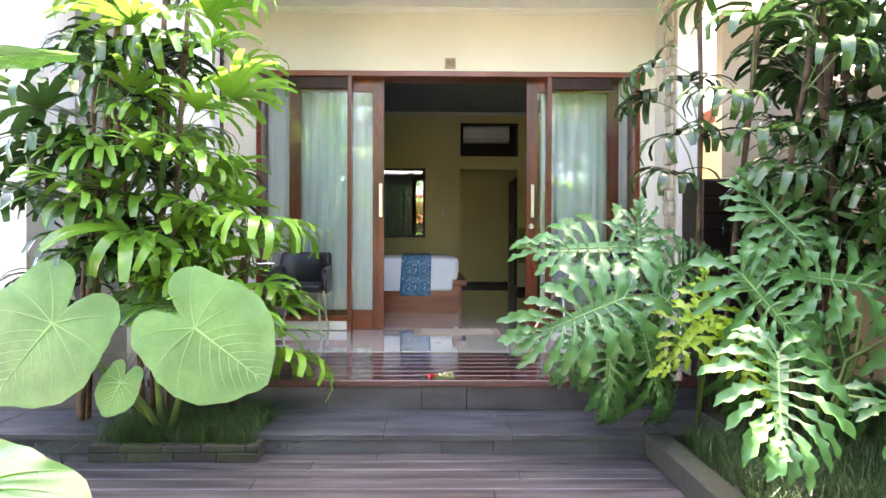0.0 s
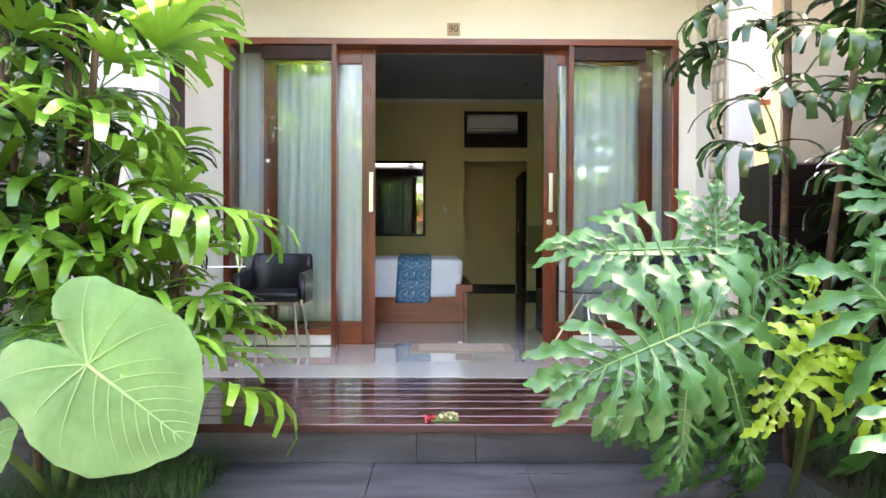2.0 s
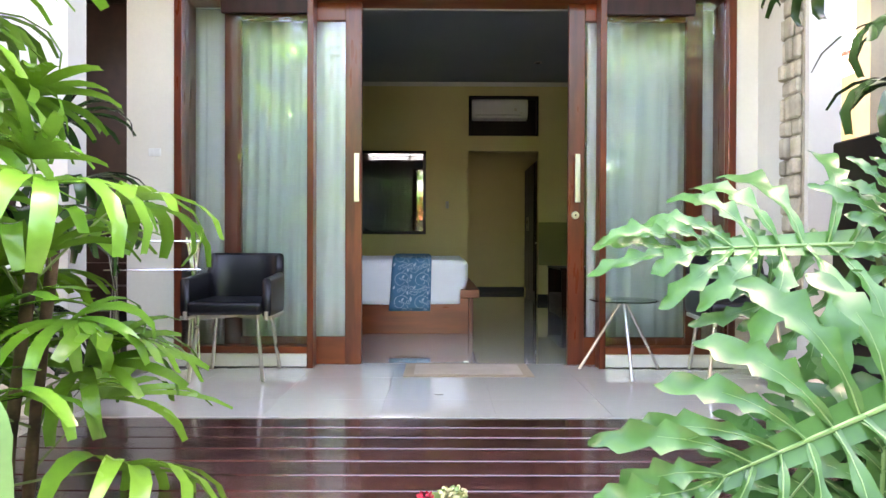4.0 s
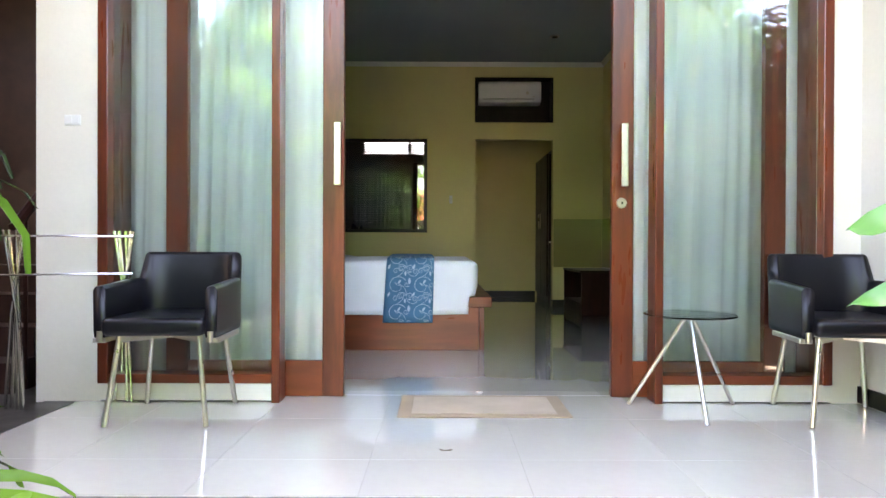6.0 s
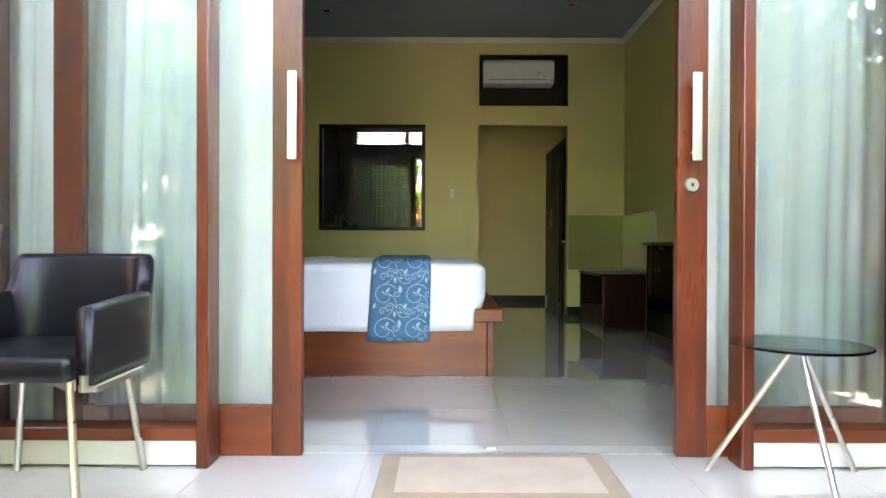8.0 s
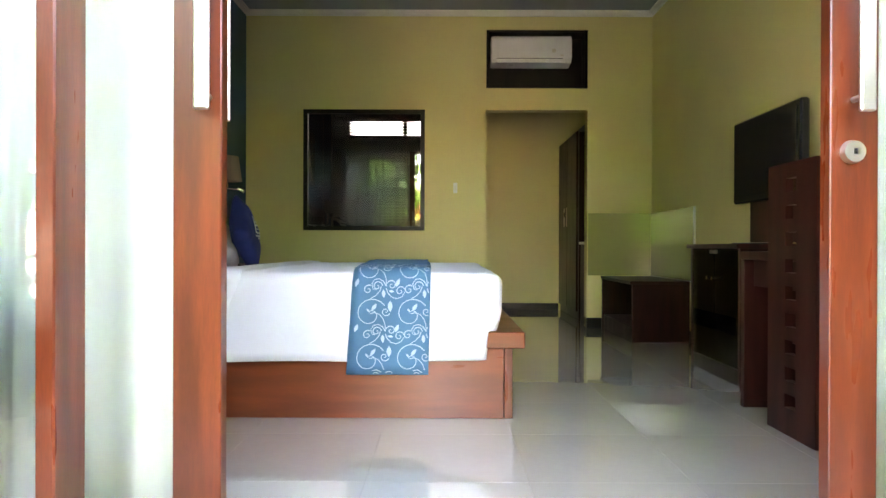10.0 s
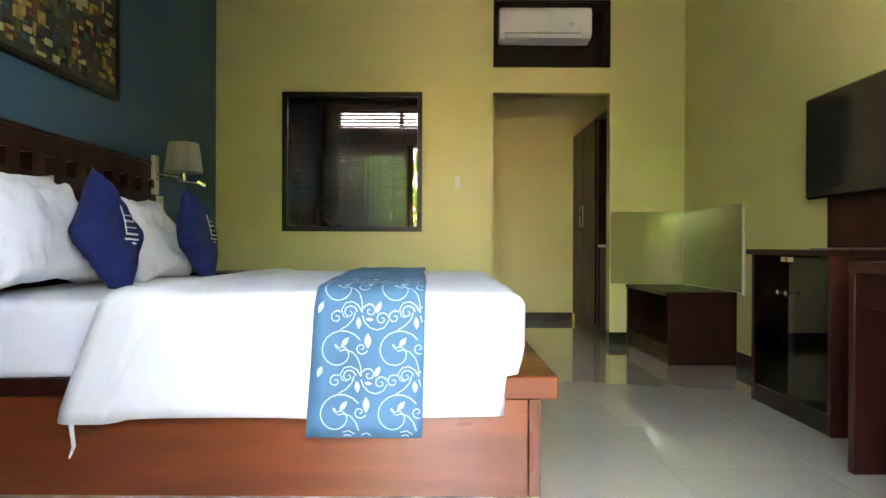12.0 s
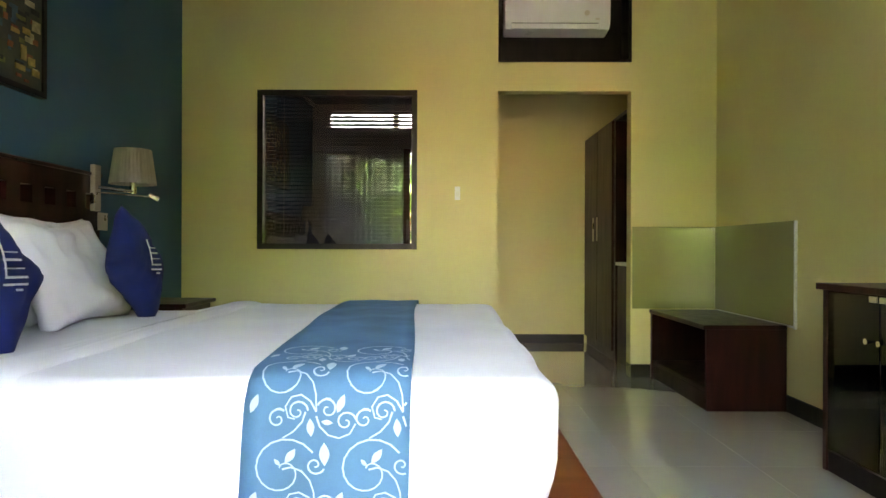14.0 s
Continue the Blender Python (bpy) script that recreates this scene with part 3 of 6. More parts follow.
# runner across the foot
def runner():
    t = thing("bed_runner", (-0.3, 2.6, 0.74), "blue bed runner embroidered with pale curling vines", "bed runner")
    path = [(BY0 - 0.062, 0.235)]
    for k in range(1, 10):
        path.append((BY0 - 0.058 - 0.003 * math.sin(k), 0.235 + 0.44 * k / 9))
    for k in range(1, 7):
        a = k / 6 * math.pi / 2
        path.append((BY0 + 0.022 - 0.08 * math.cos(a), 0.675 + 0.078 * math.sin(a)))
    for k in range(1, 16):
        path.append((BY0 + 0.022 + (3.61 - BY0 - 0.022) * k / 15, 0.753 + 0.014 * math.sin(k / 15 * 3.14)))
    path += [(3.68, 0.72), (3.70, 0.6), (3.71, 0.45)]
    length = [0.0]
    for p, q in zip(path, path[1:]):
        length.append(length[-1] + math.hypot(q[0] - p[0], q[1] - p[1]))

    def at(s, x, up=0.0):
        i = max(0, min(len(path) - 2, next((k for k in range(len(length)) if length[k] > s), len(length)) - 1))
        f = (s - length[i]) / (length[i + 1] - length[i])
        p, q = path[i], path[i + 1]
        ty, tz = (q[0] - p[0]), (q[1] - p[1])
        L = math.hypot(ty, tz)
        ny, nz = -tz / L, ty / L
        sk = 0.02 * max(0, 0.5 - s)
        y, z = p[0] + ty * f + ny * up, p[1] + tz * f + nz * up
        return (x - 0.3 + 0.012 * math.sin(s * 2.3) - 0.024 * max(0, s - 0.5) - sk * (x < -0.2) * 2, y, z)
    bm = bmesh.new()
    W0, W1 = -0.205, 0.178
    vs = [[[bm.verts.new(at(s, W0 + (W1 - W0) * i / 10, u + 0.002 * math.sin(s * 9 + i))) for i in range(11)] for s in np.arange(0, length[-1], 0.05)] for u in (0.0, 0.006)]
    for g, flip in ((vs[0], True), (vs[1], False)):
        for a, b in zip(g, g[1:]):
            for i in range(10):
                f = (a[i], a[i + 1], b[i + 1], b[i])
                bm.faces.new(f[::-1] if not flip else f)
    for g0, g1 in ((vs[0], vs[1]),):
        n = len(g0)
        for k in range(n - 1):
            bm.faces.new((g0[k][0], g0[k + 1][0], g1[k + 1][0], g1[k][0]))
            bm.faces.new((g0[k][10], g1[k][10], g1[k + 1][10], g0[k + 1][10]))
        for i in range(10):
            bm.faces.new((g0[0][i], g1[0][i], g1[0][i + 1], g0[0][i + 1]))
    bmesh.ops.recalc_face_normals(bm, faces=bm.faces[:])
    part("cloth", local(t, bm), BLUE, t, smooth=True)
    vine = bmesh.new()

    def stroke(pts, w=0.0021):
        prev = None
        for k, (s, x) in enumerate(pts):
            a = pts[max(0, k - 1)]
            b = pts[min(len(pts) - 1, k + 1)]
            dx, ds = b[1] - a[1], b[0] - a[0]
            L = math.hypot(dx, ds) or 1
            ww = w * (1.1 - 0.35 * k / len(pts))
            nx, ns = -ds / L * ww, dx / L * ww
            if not (0.004 < s < length[-1] - 0.1 and -0.198 < x < 0.172):
                prev = None
                continue
            e = [vine.verts.new(at(s + ns, x + nx, 0.0095)), vine.verts.new(at(s - ns, x - nx, 0.0095))]
            if prev:
                vine.faces.new((prev[0], e[0], e[1], prev[1]))
            prev = e

    def spiral(s, x, r, a0, sign, turns=1.6):
        stroke([(s + r * (1 - k / 26) * math.sin(a0 + sign * k / 26 * turns * 6.28), x + r * (1 - k / 26) * math.cos(a0 + sign * k / 26 * turns * 6.28)) for k in range(24)])

    def leaf(s, x, a, L=0.035):
        pts = []
        for k in range(7):
            u = k / 6
            pts.append((u * L, 0.22 * L * math.sin(u * 3.14)))
        ring = pts + [(p, -q) for p, q in pts[-2:0:-1]]
        vv = []
        for p, q in ring:
            S, X = s + p * math.sin(a) + q * math.cos(a), x + p * math.cos(a) - q * math.sin(a)
            if not (0.004 < S < length[-1] - 0.1 and -0.198 < X < 0.172):
                return
            vv.append(vine.verts.new(at(S, X, 0.0095)))
        vine.faces.new(vv)
    for row in range(4):
        for colu in (0, 1, 2):
            s0, x0 = 0.075 + row * 0.222, -0.115 + colu * 0.2
            spiral(s0, x0, 0.083, 0.55, 1, 1.45)
            stroke([(s0 + q, x0 + p) for p, q in ((0.0, 0.004), (0.02, 0.009), (0.045, 0.0), (0.064, -0.022), (0.074, -0.05), (0.077, -0.085))])
            stroke([(s0 + q, x0 + p) for p, q in ((0.077, -0.085), (0.062, -0.062), (0.04, -0.050), (0.018, -0.055), (0.005, -0.075), (0.012, -0.098), (0.028, -0.102))])
            stroke([(s0 + q, x0 + p) for p, q in ((0.077, -0.095), (0.085, -0.118), (0.105, -0.138), (0.13, -0.145), (0.155, -0.135), (0.168, -0.112))])
            stroke([(s0 + q, x0 + p) for p, q in ((0.052, -0.085), (0.045, -0.108), (0.025, -0.130), (0.0, -0.145))])
            spiral(s0 - 0.108, x0 + 0.145, 0.025, 0.2, 1, 1.4)
            spiral(s0 - 0.080, x0 + 0.103, 0.025, 2.8, -1, 1.4)
            spiral(s0 - 0.085, x0 + 0.033, 0.025, 0.1, 1, 1.4)
            spiral(s0 - 0.102, x0 - 0.012, 0.024, 0.9, 1, 1.4)
            spiral(s0 + 0.014, x0 + 0.076, 0.023, -0.4, -1, 1.4)
            leaf(s0 + 0.012, x0 - 0.004, 2.3, 0.022)
            leaf(s0 + 0.018, x0 + 0.006, 0.95, 0.042)
            leaf(s0 + 0.012, x0 + 0.098, 1.6, 0.055)
            leaf(s0 - 0.142, x0 + 0.066, 1.65, 0.042)
            leaf(s0 - 0.108, x0 + 0.088, -0.1, 0.028)
            leaf(s0 - 0.088, x0 - 0.075, 1.2, 0.042)
    bmesh.ops.recalc_face_normals(vine, faces=vine.faces[:])
    part("embroidery", local(t, vine), ORNA, t, "pale embroidered curling vines")
    return t


runner()


def cushion(name, at, size, thick, rx, ry, rz, m, label, cat, group, seed=0, pinch=0.42):
    t = thing(name, at, label, cat, group)
    t.matrix_world = pose(*at, rx, ry, rz)
    bm = bmesh.new()
    n = 22
    g = {}
    for side in (1, -1):
        for i in range(n + 1):
            for j in range(n + 1):
                u, v = 2 * i / n - 1, 2 * j / n - 1
                edge = i in (0, n) or j in (0, n)
                if edge and side < 0:
                    g[side, i, j] = g[1, i, j]
                    continue
                h = ((1 - u ** 4) * (1 - v ** 4)) ** 0.5 * thick / 2
                pu = u * (1 - pinch * 0.35 * (1 - v * v) * abs(u))
                pv = v * (1 - pinch * 0.35 * (1 - u * u) * abs(v))
                am = 0.5 if m is ROYAL else 1.8
                w = am * (noise.noise(Vector((u * 2 + seed, v * 2, side))) * 0.026 + noise.noise(Vector((u * 6 + seed, v * 1.5 + u * 2, side + 3))) * 0.016)
                g[side, i, j] = bm.verts.new((pu * size[0] / 2, side * (h + (0 if edge else w)), pv * size[1] / 2))
    for side in (1, -1):
        for i in range(n):
            for j in range(n):
                f = (g[side, i, j], g[side, i + 1, j], g[side, i + 1, j + 1], g[side, i, j + 1])
                bm.faces.new(f if side < 0 else f[::-1])
    part("cover", bm, m, t, smooth=True)
    return t


def deco_cushion(at, rx, ry, rz, seed):
    t = cushion("throw_cushion", at, (0.44, 0.44), 0.15, rx, ry, rz, ROYAL, "royal blue square cushion with white printed lines standing on its corner", "cushion", "blue cushions", seed)
    bm = bmesh.new()
    for a, b, c, w in ((-0.045, 0.045, 0.05, 0.002), (-0.06, 0.06, 0.018, 0.0045), (-0.065, 0.07, -0.018, 0.0022), (-0.07, 0.08, -0.055, 0.0045)):
        box(bm, a, b, -0.0905, -0.086, c - w, c + w)
    for k in range(12):
        a0 = -0.062
        box(bm, a0 - 0.003 + 0.012 * math.sin(k / 11 * 3.1), a0 + 0.002 + 0.012 * math.sin(k / 11 * 3.1), -0.0905, -0.086, -0.05 + k * 0.0125, -0.05 + k * 0.0125 + 0.012)
    for x0, x1, z in ((-0.09, 0.07, -0.085), (-0.02, 0.03, -0.108)):
        x = x0
        while x < x1:
            box(bm, x, x + 0.008, -0.0885, -0.084, z - 0.004, z + 0.005)
            x += 0.013
    bm.transform(Matrix.Rotation(radians(-45), 4, "Y") @ Matrix.Translation((0.028, 0.004, 0.028)) @ Matrix.Diagonal((0.75, 1, 0.8, 1)))
    part("print", bm, TRIM, t, "white printed lines")
    return t


cushion("pillow", (-1.88, 1.98, 0.985), (0.72, 0.52), 0.20, -16, 0, 84, LINEN, "plump white pillow leaning on the headboard", "pillow", "white pillows", 1)
cushion("pillow", (-1.74, 1.92, 0.955), (0.72, 0.50), 0.20, -28, 0, 88, LINEN, "plump white pillow leaning on the headboard", "pillow", "white pillows", 5)
cushion("pillow", (-1.88, 3.08, 0.95), (0.72, 0.52), 0.20, -16, 0, 92, LINEN, "plump white pillow leaning on the headboard", "pillow", "white pillows", 2)
cushion("pillow", (-1.72, 2.90, 0.93), (0.74, 0.52), 0.20, -28, 0, 94, LINEN, "plump white pillow leaning on the headboard", "pillow", "white pillows", 3)
deco_cushion((-1.50, 2.06, 0.945), -20, 45, 78, 2)
deco_cushion((-1.52, 3.11, 0.96), -20, 45, 80, 7)


def nightstand(y0, y1):
    t = thing("nightstand", (-1.9, (y0 + y1) / 2, 0), "dark wooden nightstand beside the bed", "nightstand", "nightstands")
    part("top", local(t, boxes((XL + 0.01, -1.60, y0, y1, 0.68, 0.705), bevel=0.003)), DARKW, t)
    part("body", local(t, boxes((XL + 0.01, -1.63, y0 + 0.02, y1 - 0.02, 0.004, 0.68), bevel=0.003)), DARKW, t)
    d = part("drawer", local(t, boxes((-1.629, -1.612, y0 + 0.04, y1 - 0.04, 0.44, 0.64), bevel=0.003)), DARKW, t)
    part("knob", local(t, tube(bmesh.new(), [(-1.612, (y0 + y1) / 2, 0.54), (-1.59, (y0 + y1) / 2, 0.54)], [0.008, 0.014], 12)), STEEL, d)
    return t


nightstand(3.90, 4.42)
nightstand(0.62, 1.10)


def sconce(y):
    t = thing("wall_lamp", (XL + 0.1, y, 1.4), "wall lamp with a pleated beige shade and chrome arm", "wall lamp", "wall lamps")
    part("back_plate", local(t, boxes((HBX + 0.002, HBX + 0.03, y - 0.27, y - 0.20, 1.26, 1.53), bevel=0.004)), STEEL, t)
    sh = bmesh.new()
    n = 72
    cx, cy = -1.97, y
    rings = []
    for z, r in ((1.44, 0.135), (1.655, 0.105), (1.653, 0.102), (1.442, 0.131)):
        rings.append([sh.verts.new((cx + (r + 0.0022 * (k % 2)) * math.cos(2 * math.pi * k / n), cy + (r + 0.0022 * (k % 2)) * math.sin(2 * math.pi * k / n), z)) for k in range(n)])
    rings.append(rings[0])
    for a, b in zip(rings, rings[1:]):
        for k in range(n):
            sh.faces.new((a[k], a[(k + 1) % n], b[(k + 1) % n], b[k]))
    shade = part("shade", local(t, sh), SHADE, t, "pleated beige fabric shade")
    bm = tube(bmesh.new(), [(HBX + 0.03, y - 0.235, 1.40), (-1.97, y - 0.12, 1.39), (-1.97, y, 1.395)], 0.010, 10)
    part("arm", local(t, bm), CHROME, t)
    part("socket", local(t, tube(bmesh.new(), [(-1.97, y, 1.38), (-1.97, y, 1.465)], [0.02, 0.02], 14)), CHROME, t)
    part("bulb", local(t, lathe(bmesh.new(), [(0.012, 0), (0.03, 0.03), (0.03, 0.06), (0.012, 0.085)], 14, (-1.97, y, 1.467))), PLASTIC, t, "unlit white bulb")
    rd = part("reading_arm", local(t, tube(bmesh.new(), [(HBX + 0.03, y - 0.235, 1.37), (-1.98, y - 0.06, 1.37), (-1.85, y - 0.02, 1.36)], 0.005, 8)), CHROME, t, "thin chrome reading arm")
    part("reading_head", local(t, tube(bmesh.new(), [(-1.86, y - 0.025, 1.37), (-1.81, y, 1.345)], [0.014, 0.018], 12)), CHROME, rd)
    part("socket_plate", local(t, boxes((HBX + 0.002, HBX + 0.012, y - 0.19, y - 0.09, 1.15, 1.255), bevel=0.002)), STEEL, t, "brushed socket plate")
    return t


sconce(4.0)
sconce(1.25)

# painting over the bed
pt = thing("painting", (XL, 2.62, 2.27), "dark framed abstract village painting in olive, ochre and blue", "painting")
py0, py1, pz0, pz1 = 1.83, 3.41, 1.83, 2.70
part("canvas", local(pt, boxes((XL + 0.004, XL + 0.03, py0 + 0.03, py1 - 0.03, pz0 + 0.03, pz1 - 0.03))), mat("painting_ground", (0.05, 0.06, 0.03), 0.6, var=0.5, scale=7, fine=40, bump=0.5, col2=(0.025, 0.035, 0.035)), pt)
fb = boxes((XL + 0.001, XL + 0.04, py0, py1, pz0, pz0 + 0.03), (XL + 0.001, XL + 0.04, py0, py1, pz1 - 0.03, pz1), (XL + 0.001, XL + 0.04, py0, py0 + 0.03, pz0 + 0.03, pz1 - 0.03), (XL + 0.001, XL + 0.04, py1 - 0.03, py1, pz0 + 0.03, pz1 - 0.03))
part("picture_frame", local(pt, fb), BLACKW, pt)
rnd = random.Random(11)
cols = [("blue_paint", (0.04, 0.12, 0.18)), ("olive_paint", (0.16, 0.18, 0.05)), ("black_paint", (0.012, 0.012, 0.014)), ("rust_paint", (0.28, 0.09, 0.03)), ("ochre_paint", (0.52, 0.37, 0.11)), ("cream_paint", (0.62, 0.56, 0.33))]
for ci, (nm, c) in enumerate(cols):
    bm = bmesh.new()
    for k in range(70):
        y, z = rnd.uniform(py0 + 0.06, py1 - 0.1), rnd.uniform(pz0 + 0.05, pz1 - 0.12)
        w, h = rnd.uniform(0.012, 0.075), rnd.uniform(0.015, 0.075)
        if rnd.random() < 0.35:
            w, h = h, w * 0.5
        box(bm, XL + 0.0302, XL + 0.0316 + 0.0005 * ci + 0.0001 * k / 7, y, min(y + w, py1 - 0.035), z, min(z + h, pz1 - 0.035), m=None)
    tagged(part("painted_area", local(pt, bm), mat(nm, c, 0.6, var=0.3, scale=20, fine=60, bump=0.4), pt), kind="stuff")


# ---- back wall things ----
wt = tagged(new("window_1"), "dark framed internal window with closed dark wooden blinds behind the pane", "window", kind="structure")
fw = 0.045
part("window_frame", boxes((WX0, WX1, YB - 0.015, YB + 0.06, WZ0, WZ0 + fw), (WX0, WX1, YB - 0.015, YB + 0.06, WZ1 - fw, WZ1), (WX0, WX0 + fw, YB - 0.015, YB + 0.06, WZ0 + fw, WZ1 - fw), (WX1 - fw, WX1, YB - 0.015, YB + 0.06, WZ0 + fw, WZ1 - fw)), BLACKW, wt)
part("pane", boxes((WX0 + fw, WX1 - fw, YB + 0.02, YB + 0.026, WZ0 + fw, WZ1 - fw)), WINGL, wt, "reflecting window pane")
bl = thing("venetian_blind", ((WX0 + WX1) / 2, YB + 0.085, WZ0), "dark brown wooden venetian blind behind the window", "blind")
ns = 38
pitch = (WZ1 - WZ0 - 0.06) / ns
sm = bmesh.new()
box(sm, WX0 + 0.03 - bl.location.x, WX1 - 0.03 - bl.location.x, -0.0165, 0.0165, -0.0012, 0.0012)
sm.transform(Matrix.Rotation(radians(61), 4, "X"))
slat = part("slat", sm, mat("blind_slat_wood", (0.05, 0.017, 0.011), 0.65, var=0.3, stretch=(0.6, 6, 6), island=0.3), bl)
slat.location = (0, 0, 0.02)
for k in range(1, ns):
    c = new("slat", slat.data)
    c.parent, c.location = bl, (0, 0, 0.02 + k * pitch)
part("head_rail", local(bl, boxes((WX0 + 0.03, WX1 - 0.03, YB + 0.065, YB + 0.105, WZ1 - 0.035, WZ1 - 0.003))), DARKW, bl)
for x in (WX0 + 0.2, (WX0 + WX1) / 2 - 0.05, WX1 - 0.2):
    part("ladder_cord", local(bl, boxes((x - 0.0015, x + 0.0015, YB + 0.064, YB + 0.067, WZ0 + 0.01, WZ1 - 0.035))), RUGB, bl)
structure("window_2_mullion", boxes((-0.68, -0.62, YH, YH + 0.15, CZ0, CZ1), (CX0, CX1, YH + 0.05, YH + 0.1, CZ1 - 0.02, CZ1)), WHITE, "mullion of the high bathroom window")

ac = thing("air_conditioner", (0.87, YB + 0.15, 2.8), "white wall air conditioner in the dark recess", "air conditioner")
ab = bmesh.new()
prof = [(0.0, 0.0), (-0.17, 0.02), (-0.20, 0.06), (-0.205, 0.26), (-0.17, 0.31), (0.0, 0.31)]
L, R = [ab.verts.new((-0.435, y, z)) for y, z in prof], [ab.verts.new((0.435, y, z)) for y, z in prof]
for i in range(len(prof)):
    j = (i + 1) % len(prof)
    ab.faces.new((L[i], R[i], R[j], L[j]))
ab.faces.new(L[::-1])
ab.faces.new(R)
bmesh.ops.recalc_face_normals(ab, faces=ab.faces[:])
bmesh.ops.bevel(ab, geom=ab.edges[:], offset=0.008, segments=2, affect="EDGES")
ac.location = (0.90, YB + 0.25, 2.855)
part("housing", ab, PLASTIC, ac)
part("vent_flap", boxes((-0.38, 0.33, -0.197, -0.15, 0.012, 0.05), bevel=0.004), PLASTIC, ac, "white louvre flap")
part("flap_gap", boxes((-0.385, 0.335, -0.2005, -0.19, 0.056, 0.06)), BLACKP, ac)
part("badge", tube(bmesh.new(), [(0.24, -0.209, 0.14), (0.24, -0.204, 0.14)], 0.022, 20), STEEL, ac, "round grey emblem")
part("display", boxes((0.31, 0.345, -0.207, -0.2035, 0.085, 0.098)), STEEL, ac)

for at, nm in (((0.075, YB, 1.50), "white rocker switch on the yellow wall"),):
    s = thing("wall_switch", at, nm, "light switch", "wall switches")
    part("plate", boxes((-0.022, 0.022, -0.009, 0, -0.055, 0.055), bevel=0.002), PLASTIC, s)
    part("rocker", boxes((-0.012, 0.012, -0.013, -0.0092, -0.03, 0.02), bevel=0.002), TRIM, s)
s = thing("thermostat", (DX0, YB + 0.55, 1.29), "small white thermostat on the hall wall", "thermostat")
part("case", boxes((0, 0.015, -0.05, 0.05, -0.03, 0.03), bevel=0.003), PLASTIC, s)
part("dial", boxes((0.015, 0.019, -0.02, 0.03, -0.012, 0.012), bevel=0.001), STEEL, s)

# wardrobe in the hall
wd = thing("wardrobe", (1.85, 6.55, 0), "tall dark wooden wardrobe with steel handles in the hall", "wardrobe")
part("body", local(wd, boxes((1.555, 2.23, 5.985, 7.13, 0.004, 2.27), bevel=0.004)), DARKW, wd)
for a, b, h in ((5.99, 6.555, 6.48), (6.565, 7.125, 6.64)):
    d = part("door", local(wd, boxes((1.53, 1.553, a, b, 0.10, 2.25), bevel=0.003)), DARKW, wd)
    part("handle", local(wd, tube(bmesh.new(), [(1.51, h, 1.13), (1.51, h, 1.37)], 0.007, 8)), STEEL, d, "slim steel bar handle")
op = thing("shelf_unit", (1.85, 5.7, 0), "dark wooden open shelf unit with a pale middle shelf", "shelf unit")
part("side", local(op, boxes((1.555, 2.23, 5.945, 5.98, 0.004, 2.27), bevel=0.002)), DARKW, op)
part("side", local(op, boxes((1.555, 2.23, 5.39, 5.425, 0.004, 2.27), bevel=0.002)), DARKW, op)
part("back", local(op, boxes((2.20, 2.23, 5.425, 5.945, 0.004, 2.27), bevel=0.002)), DARKW, op)
part("top", local(op, boxes((1.555, 2.20, 5.425, 5.945, 2.235, 2.27), bevel=0.002)), DARKW, op)
part("shelf", local(op, boxes((1.555, 2.20, 5.425, 5.945, 0.90, 0.93), bevel=0.002)), TRIM, op, "pale shelf board")
part("lower_panel", local(op, boxes((1.575, 1.595, 5.425, 5.945, 0.004, 0.90), bevel=0.002)), DARKW, op)

# luggage bench and glass splash panels
bn = thing("luggage_bench", (1.95, 4.7, 0), "low dark red wooden luggage bench open on one side", "bench")
part("top", local(bn, boxes((1.64, 2.178, 4.14, 5.234, 0.53, 0.56), bevel=0.004)), DARKW, bn)
part("end_panel", local(bn, boxes((1.66, 2.178, 4.145, 4.175, 0.004, 0.53), bevel=0.003)), DARKW, bn)
part("end_panel", local(bn, boxes((1.65, 2.178, 5.20, 5.234, 0.004, 0.53), bevel=0.003)), DARKW, bn)
part("bottom_shelf", local(bn, boxes((1.665, 2.155, 4.175, 5.20, 0.12, 0.15), bevel=0.003)), DARKW, bn)
part("plinth", local(bn, boxes((1.665, 1.685, 4.175, 5.20, 0.004, 0.12), bevel=0.003)), DARKW, bn)
part("back_panel", local(bn, boxes((2.155, 2.178, 4.175, 5.20, 0.004, 0.53), bevel=0.003)), DARKW, bn)
g = thing("splash_panel", (1.87, YB, 0.9), "glossy beige-backed glass panel above the bench", "glass panel", "glass panels")
part("panel", local(g, boxes((1.505, 2.176, YB - 0.010, YB - 0.002, 0.565, 1.232), bevel=0.001)), FROST, g)
g = thing("splash_panel", (XR, 4.6, 0.9), "glossy beige-backed glass panel above the bench", "glass panel", "glass panels")
part("panel", local(g, boxes((XR - 0.012, XR - 0.002, 4.065, YB - 0.011, 0.565, 1.232), bevel=0.001)), FROST, g)
part("edge_trim", local(g, boxes((XR - 0.016, XR - 0.002, 4.045, 4.064, 0.545, 1.232), (XR - 0.016, XR - 0.002, 4.065, YB - 0.03, 0.551, 0.564), bevel=0.001)), TRIM, g, "pale edge trim")

